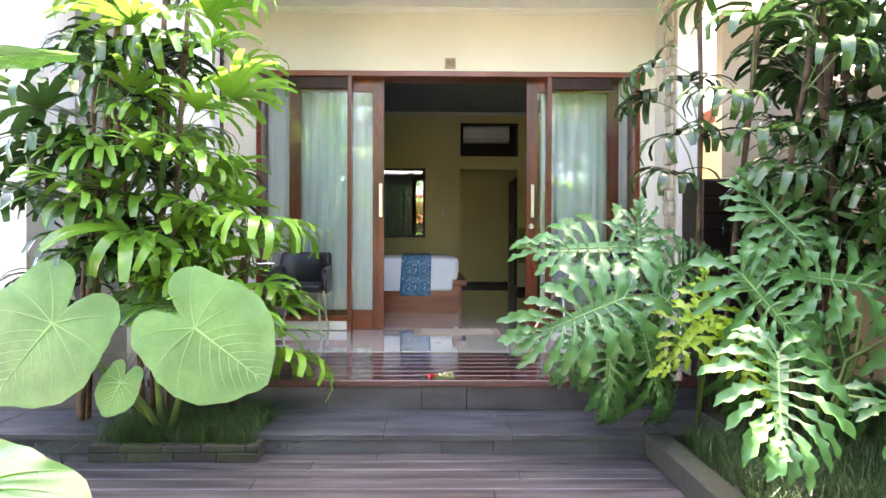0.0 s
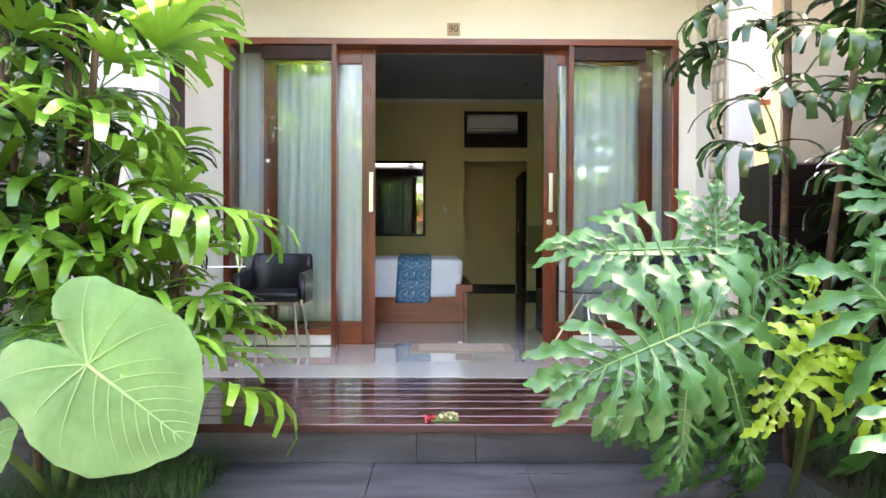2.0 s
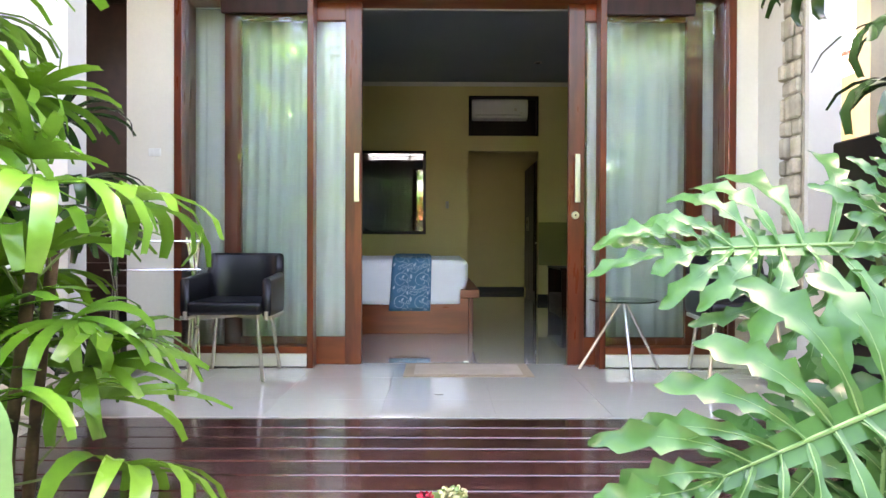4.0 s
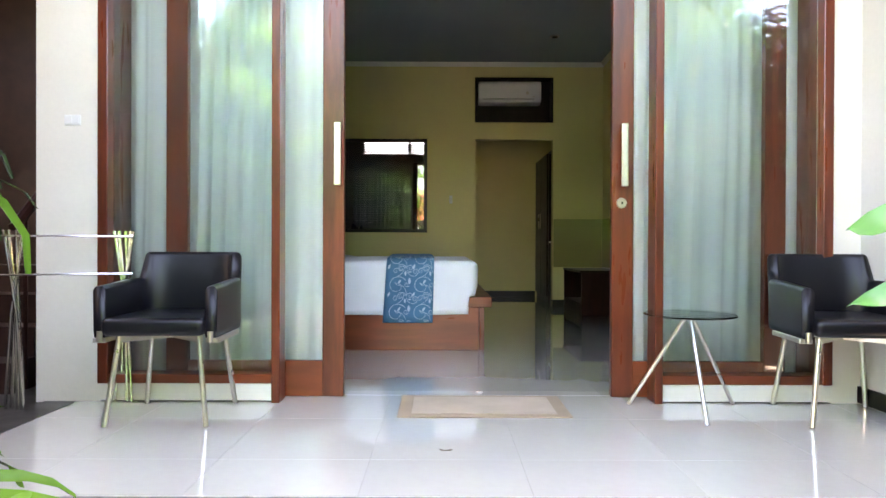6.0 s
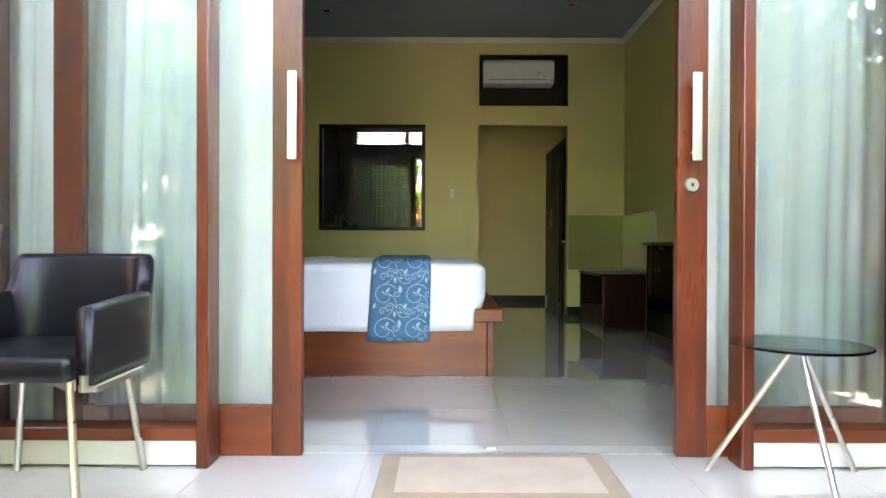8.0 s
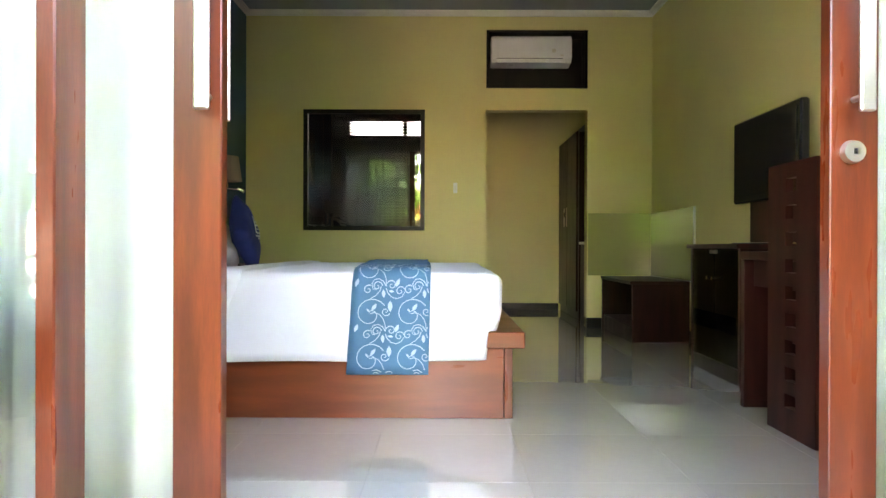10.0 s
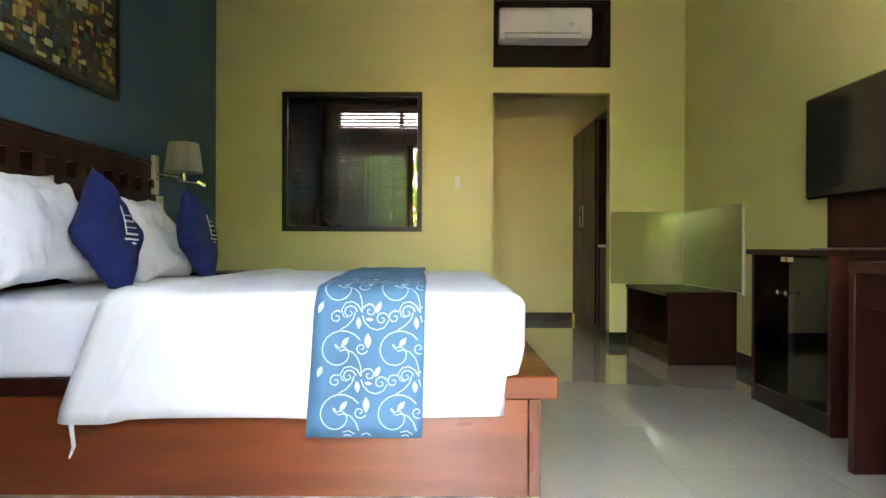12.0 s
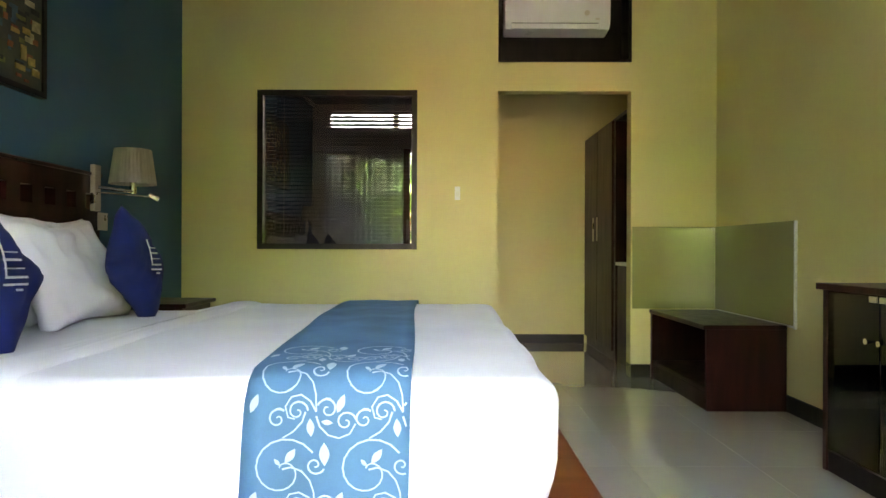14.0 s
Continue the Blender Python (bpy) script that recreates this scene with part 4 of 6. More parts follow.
# minibar cabinet
mb = thing("minibar_cabinet", (2.03, 2.8, 0), "dark wooden cabinet with a glass door and a fridge inside", "cabinet")
cy0, cy1, cx0 = 2.30, 3.08, 1.775
part("top", local(mb, boxes((cx0 - 0.03, 2.178, cy0 - 0.02, cy1 + 0.01, 0.86, 0.89), bevel=0.003)), DARKW, mb)
part("side", local(mb, boxes((cx0, 2.178, cy1 - 0.03, cy1, 0.004, 0.86), bevel=0.002)), DARKW, mb)
part("side", local(mb, boxes((cx0, 2.178, cy0, cy0 + 0.03, 0.004, 0.86), bevel=0.002)), DARKW, mb)
part("back", local(mb, boxes((2.16, 2.178, cy0 + 0.03, cy1 - 0.03, 0.004, 0.86))), DARKW, mb)
part("plinth", local(mb, boxes((cx0 + 0.01, 2.16, cy0 + 0.03, cy1 - 0.03, 0.004, 0.10))), BLACKW, mb)
part("middle_shelf", local(mb, boxes((cx0 + 0.04, 2.16, cy0 + 0.03, cy1 - 0.03, 0.50, 0.52))), DARKW, mb)
for a, b, h in ((cy0 + 0.032, 2.685, 2.65), (2.695, cy1 - 0.032, 2.73)):
    d = part("glass_door", local(mb, boxes((cx0 + 0.006, cx0 + 0.012, a, b, 0.11, 0.85))), CABGL, mb, "clear glass door leaf")
    part("knob", local(mb, tube(bmesh.new(), [(cx0 + 0.006, h, 0.66), (cx0 - 0.012, h, 0.66), (cx0 - 0.03, h, 0.66)], [0.005, 0.006, 0.013], 12)), CHROME, d, "round chrome knob")
part("hinge", local(mb, boxes((cx0 - 0.004, cx0 + 0.004, 2.635, 2.68, 0.825, 0.85), (cx0 - 0.004, cx0 + 0.004, 2.70, 2.745, 0.825, 0.85))), STEEL, mb)
fr = thing("safe_box", (2.03, 2.62, 0.10), "dark grey safe inside the cabinet", "safe")
part("body", local(fr, boxes((1.90, 2.18, 2.40, 2.76, 0.102, 0.42), bevel=0.006)), BLACKP, fr)
part("dial", local(fr, tube(bmesh.new(), [(1.90, 2.6, 0.27), (1.88, 2.6, 0.27)], 0.028, 16)), CHROME, fr, "round chrome dial")
cup = thing("tea_tray", (2.0, 2.55, 0.52), "white tray with cups inside the cabinet", "tray")
part("tray", local(cup, boxes((1.90, 2.15, 2.42, 2.72, 0.521, 0.535), bevel=0.003)), PLASTIC, cup)
for dx, dy in ((0.0, 0.05), (0.08, -0.06)):
    part("cup", local(cup, lathe(bmesh.new(), [(0.022, 0), (0.035, 0.03), (0.04, 0.07), (0.036, 0.07), (0.03, 0.03), (0.0, 0.008)], 18, (1.98 + dx, 2.57 + dy, 0.536))), PLASTIC, cup, smooth=True)

# desk, wall panel, screen
ds = thing("desk", (1.9, 1.3, 0), "dark red-brown wooden desk with solid end panels", "desk")
part("desktop", local(ds, boxes((1.57, 2.178, 0.62, 1.86, 0.80, 0.845), bevel=0.004)), DARKW, ds)
part("end_panel", local(ds, boxes((1.57, 2.178, 1.81, 1.85, 0.004, 0.80), bevel=0.003)), DARKW, ds)
part("end_panel", local(ds, boxes((1.60, 2.178, 0.64, 0.68, 0.004, 0.80), bevel=0.003)), DARKW, ds)
part("apron", local(ds, boxes((1.62, 1.64, 0.68, 1.81, 0.66, 0.80), bevel=0.002)), DARKW, ds)
wp = thing("wall_panel", (2.22, 1.9, 1.2), "dark wooden panel on the wall behind the screen", "wall panel")
part("board", local(wp, boxes((2.160, 2.187, 0.7, 2.98, 0.90, 1.23), bevel=0.003)), DARKW, wp)
tv = thing("television", (2.15, 2.6, 1.5), "black flat screen television on a wall bracket", "television")
part("housing", local(tv, boxes((2.07, 2.13, 2.17, 3.05, 1.18, 1.765), bevel=0.012)), BLACKP, tv)
part("screen", local(tv, boxes((2.0665, 2.069, 2.21, 3.01, 1.235, 1.73))), SCREEN, tv, "dark switched-off screen")
part("bracket", local(tv, boxes((2.13, 2.159, 2.5, 2.7, 1.4, 1.6))), BLACKP, tv)
rc = thing("folder", (2.0, 2.6, 0.89), "thin dark folder lying on the cabinet", "folder")
part("cover", local(rc, boxes((1.90, 2.10, 2.40, 2.70, 0.891, 0.897), bevel=0.001)), LEATHER, rc)
part("page", local(rc, boxes((1.905, 2.095, 2.405, 2.695, 0.897, 0.899))), TRIM, rc)


def tall_chair():
    t = thing("desk_chair", (1.75, 1.28, 0), "dark wooden chair with a tall back pierced by square holes", "chair")
    bm = bmesh.new()
    y0, y1, ym0, ym1 = 1.08, 1.48, 1.235, 1.325
    zs = [0.06 + 0.125 * k for k in range(10)]
    box(bm, 1.53, 1.565, y0, ym0, 0.004, 1.255)
    box(bm, 1.53, 1.565, ym1, y1, 0.004, 1.255)
    z = 0.004
    for k in range(9):
        h0 = 0.13 + 0.124 * k
        box(bm, 1.53, 1.565, ym0, ym1, z, h0)
        z = h0 + 0.062
    box(bm, 1.53, 1.565, ym0, ym1, z, 1.255)
    part("backrest", local(t, bm), DARKW, t, "tall board back with a column of square holes")
    part("seat", local(t, boxes((1.566, 1.98, y0, y1, 0.42, 0.46), bevel=0.005)), DARKW, t)
    for y in (y0 + 0.005, y1 - 0.045):
        part("leg", local(t, boxes((1.93, 1.97, y, y + 0.04, 0.004, 0.42), bevel=0.003)), DARKW, t)
    return t


tall_chair()
for x, y in ((1.31, 4.1), (-1.3, 4.3), (1.31, 1.6)):
    dl = thing("downlight", (x, y, ZC), "small unlit round ceiling downlight", "ceiling light", "ceiling downlights")
    part("ring", lathe(bmesh.new(), [(0.055, -0.003), (0.055, -0.012), (0.045, -0.014)], 24), STEEL, dl)
    part("lens", lathe(bmesh.new(), [(0.04, -0.0142), (0.03, -0.018)], 20), BLACKP, dl)


# ---- porch things ----
def armchair(x, y, rz):
    t = thing("armchair", (0, 0, 0), "black leather tub armchair on slanted steel legs", "armchair", "black armchairs")
    st = bmesh.new()
    box(st, -0.236, 0.236, -0.27, 0.20, 0.43, 0.515, bevel=0.03, seg=3)
    seat = part("seat", st, LEATHER, t, "padded black leather seat", smooth=True)
    # wrap: arms and back
    n = 128
    bm = bmesh.new()
    outer = []
    for i in range(n + 1):
        u = i / n
        if u < 0.3:
            px, py = -0.256, -0.225 + u / 0.3 * 0.315
        elif u > 0.7:
            px, py = 0.256, -0.225 + (1 - u) / 0.3 * 0.315
        else:
            a = math.pi - (u - 0.3) / 0.4 * math.pi
            ca, sa = math.cos(a), math.sin(a)
            px = 0.256 * (abs(ca) ** 0.6) * (1 if ca > 0 else -1)
            py = 0.09 + 0.17 * abs(sa) ** 0.55
        k = min(1, max(0, (u - 0.352) / 0.018)) * min(1, max(0, (0.648 - u) / 0.018))
        k = k * k * (3 - 2 * k)
        h = 0.66 + 0.02 * min(1, min(u, 1 - u) / 0.3) + 0.135 * k
        outer.append((px, py, h, k))
    rows = []
    for i, (px, py, h, k) in enumerate(outer):
        a, b = outer[max(0, i - 1)], outer[min(n, i + 1)]
        tx, ty = b[0] - a[0], b[1] - a[1]
        L = math.hypot(tx, ty) or 1
        nx, ny = ty / L, -tx / L
        w = 0.028
        ring = []
        for off, z in ((w * 0.8, 0.42), (w, 0.45), (w, h - 0.02), (w * 0.6, h - 0.003), (0, h), (-w * 0.6, h - 0.003), (-w, h - 0.02), (-w, 0.45), (-w * 0.8, 0.42)):
            lean = 0.10 * max(0, z - 0.45) * k
            taper = 1 + 0.03 * (z - 0.45)
            ring.append(bm.verts.new(((px + nx * off) * taper, py + ny * off + lean, z)))
        rows.append(ring)
    for r0, r1 in zip(rows, rows[1:]):
        m = len(r0)
        for q in range(m):
            bm.faces.new((r0[q], r1[q], r1[(q + 1) % m], r0[(q + 1) % m]))
    bm.faces.new(rows[0])
    bm.faces.new(rows[-1][::-1])
    bmesh.ops.recalc_face_normals(bm, faces=bm.faces[:])
    part("backrest", bm, LEATHER, t, "curved black leather back and arms", smooth=True)
    for sx in (-1, 1):
        part("arm_rail", boxes((sx * 0.262 - 0.03, sx * 0.262 + 0.03, -0.22, 0.10, 0.395, 0.42), bevel=0.004), STEEL, t)
        part("arm_bracket", tube(bmesh.new(), [(sx * 0.255, -0.225, 0.40), (sx * 0.255, -0.225, 0.45)], 0.014, 10), STEEL, t)
    fr = bmesh.new()
    for a, b in (((-0.20, -0.19), (0.20, 0.19)), ((-0.20, 0.19), (0.20, -0.19))):
        box(fr, -0.27, 0.27, -0.012, 0.012, 0.392, 0.428, m=pose(0, 0, 0, 0, 0, math.degrees(math.atan2(b[1] - a[1], b[0] - a[0]))))
    part("cross_frame", fr, STEEL, t)
    for sx, sy in ((-1, -1), (1, -1), (-1, 1), (1, 1)):
        part("leg", tube(bmesh.new(), [(sx * 0.185, sy * 0.18, 0.42), (sx * 0.235, sy * 0.225, 0.005)], 0.0125, 12), STEEL, t, smooth=False)
    m = pose(x, y, 0.004, 0, 0, rz)
    t.matrix_world = m
    return t


ac1 = armchair(-1.385, -0.445, 1)
copy_thing(ac1, pose(1.95, -0.45, 0.004, 0, 0, -6))

tb = thing("side_table", (1.235, -0.335, 0), "round glass side table on three slanted steel legs", "side table")
part("tabletop", local(tb, lathe(bmesh.new(), [(0.225, 0.0), (0.23, 0.003), (0.23, 0.007), (0.225, 0.010)], 48, (1.235, -0.335, 0.500))), TABLEGL, tb, "clear round glass top")
for fx, fy in ((0.962, -0.195), (1.215, -0.613), (1.525, -0.198)):
    tx, ty = 1.235 + (1.235 - fx) * 0.03, -0.335 + (-0.335 - fy) * 0.03
    part("leg", local(tb, tube(bmesh.new(), [(fx, fy, 0.006), (tx + (fx - 1.235) * 0.09, ty + (fy + 0.335) * 0.09, 0.490)], 0.0105, 12)), STEEL, tb)
part("hub", local(tb, tube(bmesh.new(), [(1.235, -0.335, 0.485), (1.235, -0.335, 0.499)], [0.035, 0.05], 20)), STEEL, tb)

rg = thing("door_mat", (0.17, -0.26, 0.004), "beige woven door mat with a tan raised border", "door mat")
mb_ = bmesh.new()
box(mb_, -0.27, 0.605, -0.485, -0.03, 0.0045, 0.011, bevel=0.003)
part("border", local(rg, mb_), RUGB, rg)
part("weave", local(rg, boxes((-0.20, 0.535, -0.435, -0.075, 0.0112, 0.014), bevel=0.001)), RUG, rg)


def drying_rack():
    t = thing("drying_rack", (-1.98, -0.45, 0), "folding chrome drying rack standing by the pillar", "drying rack")
    for cx, cyy in ((-2.25, -0.36), (-1.77, -0.19)):
        for k, (a, b) in enumerate(((-0.06, 0.05), (-0.03, 0.02), (0.06, -0.05), (0.0, 0.035), (0.03, -0.03))):
            part("crossed_leg", local(t, tube(bmesh.new(), [(cx + a * 0.8, cyy + k * 0.009, 0.93), (cx + b * 0.4, cyy + k * 0.009, 0.5), (cx + b, cyy + k * 0.009, 0.006)], 0.0085, 8)), CHROME, t)
    for z in (0.90, 0.70):
        part("rail", local(t, tube(bmesh.new(), [(-2.30, -0.385, z), (-1.72, -0.18, z)], 0.006, 8)), CHROME, t)
    return t


drying_rack()

# offering on the boards
of = thing("flower_offering", (-0.01, -2.50, 0.0), "small palm-leaf offering with red and pale petals", "flower offering")
rnd = random.Random(5)


def petals(name, m, cx, cy, r, n, z):
    bm = bmesh.new()
    for k in range(n):
        a, d = rnd.uniform(0, 6.28), r * math.sqrt(rnd.random())
        q = pose(cx + d * math.cos(a), cy + d * math.sin(a) * 0.8, z + rnd.uniform(0.003, 0.022), rnd.uniform(-50, 50), rnd.uniform(-50, 50), rnd.uniform(0, 360))
        vs = [bm.verts.new(q @ Vector((0.013 * math.cos(w), 0.008 * math.sin(w), 0.003 * math.cos(2 * w)))) for w in np.linspace(0, 5.5, 7)]
        bm.faces.new(vs)
    part(name, bm, m, of)


part("leaf_tray", boxes((-0.055, 0.085, -0.04, 0.05, 0.001, 0.006), bevel=0.001), STALK, of)
petals("red_petal", RED, -0.065, -0.015, 0.028, 22, 0.002)
petals("pale_petal", PALE, 0.03, 0.0, 0.05, 40, 0.008)
petals("green_petal", STALK, 0.03, 0.01, 0.045, 14, 0.01)
lf = thing("fallen_leaf", (-0.03, -0.98, 0.003), "small dry fallen leaf on the tiles", "leaf")
bm = bmesh.new()
bm.faces.new([bm.verts.new((0.03 * math.cos(a), 0.012 * math.sin(a), 0.002 + 0.004 * math.cos(a * 2))) for a in np.linspace(0, 5.9, 12)])
part("blade", bm, CANE, lf)
lf = thing("floor_stop", (0.17, 0.06, 0.0), "tiny dark steel door stop on the floor", "door stop")
part("body", boxes((-0.02, 0.02, -0.01, 0.01, 0.001, 0.012), bevel=0.002), STEEL, lf)


# ---- garden: planters, palms, broad leaves ----
pl = tagged(new("planter_left"), "mossy dark stone brick planter at the steps", "planter", kind="structure")
part("soil_bed", boxes((-1.89, -1.11, -3.19, -2.62, -0.31, -0.26)), SOIL, pl)
rnd = random.Random(17)
for row, (z0, z1) in enumerate(((-0.312, -0.262), (-0.259, -0.222))):
    x = -1.97
    while x < -1.04:
        w = min(rnd.uniform(0.17, 0.26), -1.03 - x)
        part("brick", boxes((x, x + w - 0.004, -3.27 + rnd.uniform(0, 0.006), -3.192, z0, z1), bevel=0.004), MOSS, pl)
        x += w
    for k in range(3):
        part("brick", boxes((-1.11, -1.03, -3.19 + k * 0.19, -3.004 + k * 0.19, z0, z1), bevel=0.004), MOSS, pl)
structure("planter_right", boxes((1.17, 1.30, -8.0, -3.13, -0.45, -0.19)), MOSS, "mossy stone kerb along the planting")
structure("soil_right", boxes((1.30, 3.6, -8.0, -3.13, -0.5, -0.25), (1.75, 3.6, -3.13, -0.82, -0.5, -0.22)), SOIL, "dark soil of the planting bed")
structure("soil_left", boxes((-4.6, -2.0, -8.0, -3.3, -0.5, -0.33)), SOIL, "dark soil of the planting bed")


def blade_strip(bm, base, direction, up, length, width, droop, n=6, fold=0.25, tip=1.0, wav=0.0):
    """A long pointed leaf blade, folded on its midrib and drooping to its tip."""
    d, u = direction.normalized(), up.normalized()
    s = d.cross(u).normalized()
    prev, p = None, base.copy()
    for k in range(n + 1):
        f = k / n
        w = width * max(0.0, math.sin(min(1, f * 0.80 + 0.07) * math.pi)) ** 0.6 * tip
        w = max(w, width * 0.34)
        c = p + u * 0.0
        row = (bm.verts.new(c - s * w / 2 + u * fold * w / 2), bm.verts.new(c), bm.verts.new(c + s * w / 2 + u * fold * w / 2))
        if prev:
            bm.faces.new((prev[0], prev[1], row[1], row[0]))
            bm.faces.new((prev[1], prev[2], row[2], row[1]))
        prev = row
        a = -droop / n * (0.1 + 1.8 * f)
        r = Matrix.Rotation(a, 3, s)
        d, u = r @ d, r @ u
        p = p + d * (length / n)
    return bm


def fan_mesh(seed, blades, length, width, droop):
    rnd_ = random.Random(seed)
    bm = bmesh.new()
    spread = radians(rnd_.uniform(190, 240))
    for k in range(blades):
        a = -spread / 2 + spread * (k + 0.5) / blades + rnd_.uniform(-0.06, 0.06)
        d = Vector((math.cos(a), math.sin(a), 0.42 + rnd_.uniform(-0.12, 0.15)))
        blade_strip(bm, Vector((0, 0, 0)), d, Vector((0, 0, 1)), length * rnd_.uniform(0.8, 1.08) * (0.85 + 0.15 * math.cos(a)), width * rnd_.uniform(0.8, 1.15), droop * rnd_.uniform(0.6, 1.4))
    me = bpy.data.meshes.new("fan")
    bm.to_mesh(me)
    bm.free()
    me.shade_smooth()
    return me


FANS = [fan_mesh(40 + k, 8 + k % 4, 0.43, 0.054, 1.1 + 0.45 * (k % 3)) for k in range(6)]
FANSD = [fan_mesh(60 + k, 8 + k % 3, 0.44, 0.052, 1.6 + 0.4 * (k % 3)) for k in range(6)]
for me in FANS:
    me.materials.append(PALM)
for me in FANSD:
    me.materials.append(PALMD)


def rhapis(x, y, z, height, canes, seed, fans, label, lean=0.25, dense=11, size=1.0, zmin=0.35, spread=0.5):
    rnd_ = random.Random(seed)
    t = thing("lady_palm", (x, y, z), label, "palm", "lady palms")
    for c in range(canes):
        a = rnd_.uniform(0, 6.28)
        r0 = rnd_.uniform(0.02, 0.14)
        bx, by = r0 * math.cos(a), r0 * math.sin(a)
        h = height * rnd_.uniform(0.72, 1.0)
        tx, ty = bx + lean * math.cos(a) * rnd_.uniform(0.3, 1), by + lean * math.sin(a) * rnd_.uniform(0.3, 1)
        pts = [(bx + (tx - bx) * f ** 1.5, by + (ty - by) * f ** 1.5, h * f) for f in np.linspace(0, 1, 9)]
        cane = part("cane", tube(bmesh.new(), pts, [0.017 + 0.003 * (k % 2) for k in range(9)], 8), CANE, t, smooth=True)
        for k in range(dense):
            f = zmin + (1 - zmin) * (k + rnd_.random() * 0.6) / dense
            i = min(7, int(f * 8))
            g_ = f * 8 - i
            p = Vector(pts[i]).lerp(Vector(pts[i + 1]), g_)
            b = rnd_.uniform(0, 6.28)
            el = rnd_.uniform(0.1, 0.9) if f < 0.85 else rnd_.uniform(0.6, 1.3)
            L = rnd_.uniform(0.18, 0.42) * (spread / 0.5)
            d = Vector((math.cos(b) * math.cos(el), math.sin(b) * math.cos(el), math.sin(el)))
            e = p + d * L
            part("petiole", tube(bmesh.new(), [p, p + d * L * 0.5 + Vector((0, 0, 0.01)), e], [0.005, 0.004, 0.003], 5, caps=False), STALK, t)
            fan = new("fan_leaf", rnd_.choice(fans))
            fan.parent = t
            sc = size * rnd_.uniform(0.75, 1.2)
            tilt = math.degrees(-el) * 0.5 + rnd_.uniform(-5, 40)
            fan.matrix_basis = Matrix.Translation(e) @ pose(0, 0, 0, 0, 0, math.degrees(b)) @ pose(0, 0, 0, rnd_.uniform(-25, 25), tilt, 0) @ Matrix.Scale(sc, 4)
    return t


LP = "tall bright green lady palm with fan leaves beside the steps"
rhapis(-1.82, -2.86, -0.26, 2.85, 4, 1, FANS, LP, dense=11, size=1.08, zmin=0.33)
rhapis(-1.42, -2.70, -0.26, 1.35, 3, 12, FANS, "lower bright green lady palm beside the steps", dense=11, size=1.0, zmin=0.35, lean=0.2)
rhapis(-2.3, -2.85, -0.31, 2.9, 3, 3, FANSD, "tall dark green lady palm against the white wall", dense=15, size=1.1, zmin=0.25)
rhapis(-2.1, -2.1, -0.31, 2.0, 2, 31, FANSD, "dark green lady palm against the white wall", dense=9, size=1.0, zmin=0.25)
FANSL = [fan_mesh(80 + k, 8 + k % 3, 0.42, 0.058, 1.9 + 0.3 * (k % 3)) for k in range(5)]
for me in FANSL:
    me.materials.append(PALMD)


def placed_palm(root, canes, fans, seed, label):
    """A lady palm whose fans stand at given points: x, y, z, heading in degrees, size."""
    rnd_ = random.Random(seed)
    t = thing("lady_palm", root, label, "palm", "lady palms")
    R = Vector(root)
    lines = []
    for (x0, y0), (x1, y1, z1) in canes:
        a, b = Vector((x0, y0, root[2])) - R, Vector((x1, y1, z1)) - R
        pts = [a.lerp(b, f) + Vector((0.03 * math.sin(f * 5 + seed), 0.02 * math.cos(f * 4), 0)) for f in np.linspace(0, 1, 10)]
        lines.append(pts)
        part("cane", tube(bmesh.new(), pts, [0.016 + 0.004 * (k % 2) for k in range(10)], 8), CANE, t, smooth=True)
    for k, (x, y, z, head, sc) in enumerate(fans):
        e = Vector((x, y, z)) - R
        p = min((q for ln in lines for q in ln), key=lambda q: (q - e + Vector((0, 0, 0.18))).length)
        part("petiole", tube(bmesh.new(), [p, p.lerp(e, 0.55) + Vector((0, 0, 0.05)), e], [0.006, 0.005, 0.004], 5, caps=False), STALK, t)
        fan = new("fan_leaf", fans_of[k % len(fans_of)])
        fan.parent = t
        fan.matrix_basis = Matrix.Translation(e) @ pose(0, 0, 0, 0, 0, head) @ pose(0, 0, 0, rnd_.uniform(-12, 12), rnd_.uniform(0, 25), 0) @ Matrix.Scale(sc, 4)
    return t


fans_of = FANSL
placed_palm((1.85, -2.6, -0.22), [((1.75, -2.60), (1.62, -2.62, 3.1)), ((1.90, -2.55), (2.0, -2.75, 3.0)), ((2.0, -2.7), (2.35, -2.85, 2.9))], [
    (1.83, -3.05, 2.20, -100, 1.1), (2.24, -3.10, 2.02, -80, 1.15), (1.73, -3.0, 1.80, -120, 1.0), (1.50, -2.75, 1.60, -140, 1.0), (1.90, -3.05, 1.56, -70, 1.1),
    (2.34, -3.05, 1.64, -60, 1.1), (1.46, -2.80, 1.34, -150, 0.9), (2.02, -3.1, 1.36, -90, 1.05), (2.47, -3.1, 1.24, -60, 1.1), (2.30, -2.9, 2.38, 60, 1.1),
    (2.54, -3.0, 2.16, -30, 1.1), (2.12, -2.95, 1.05, -100, 1.0), (1.45, -2.35, 1.92, 170, 0.85), (1.70, -2.70, 2.50, 150, 1.0),
    (1.62, -2.55, 1.98, -60, 0.9), (1.75, -2.5, 1.62, -30, 0.95), (1.42, -2.5, 2.1, -170, 0.85)], 4,
    "tall dark lady palm on thin brown canes with glossy drooping fans")
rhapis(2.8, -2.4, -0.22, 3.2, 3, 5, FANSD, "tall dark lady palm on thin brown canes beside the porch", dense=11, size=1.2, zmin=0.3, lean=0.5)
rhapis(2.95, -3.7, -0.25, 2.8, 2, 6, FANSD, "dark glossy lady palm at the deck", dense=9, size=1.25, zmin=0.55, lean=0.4)
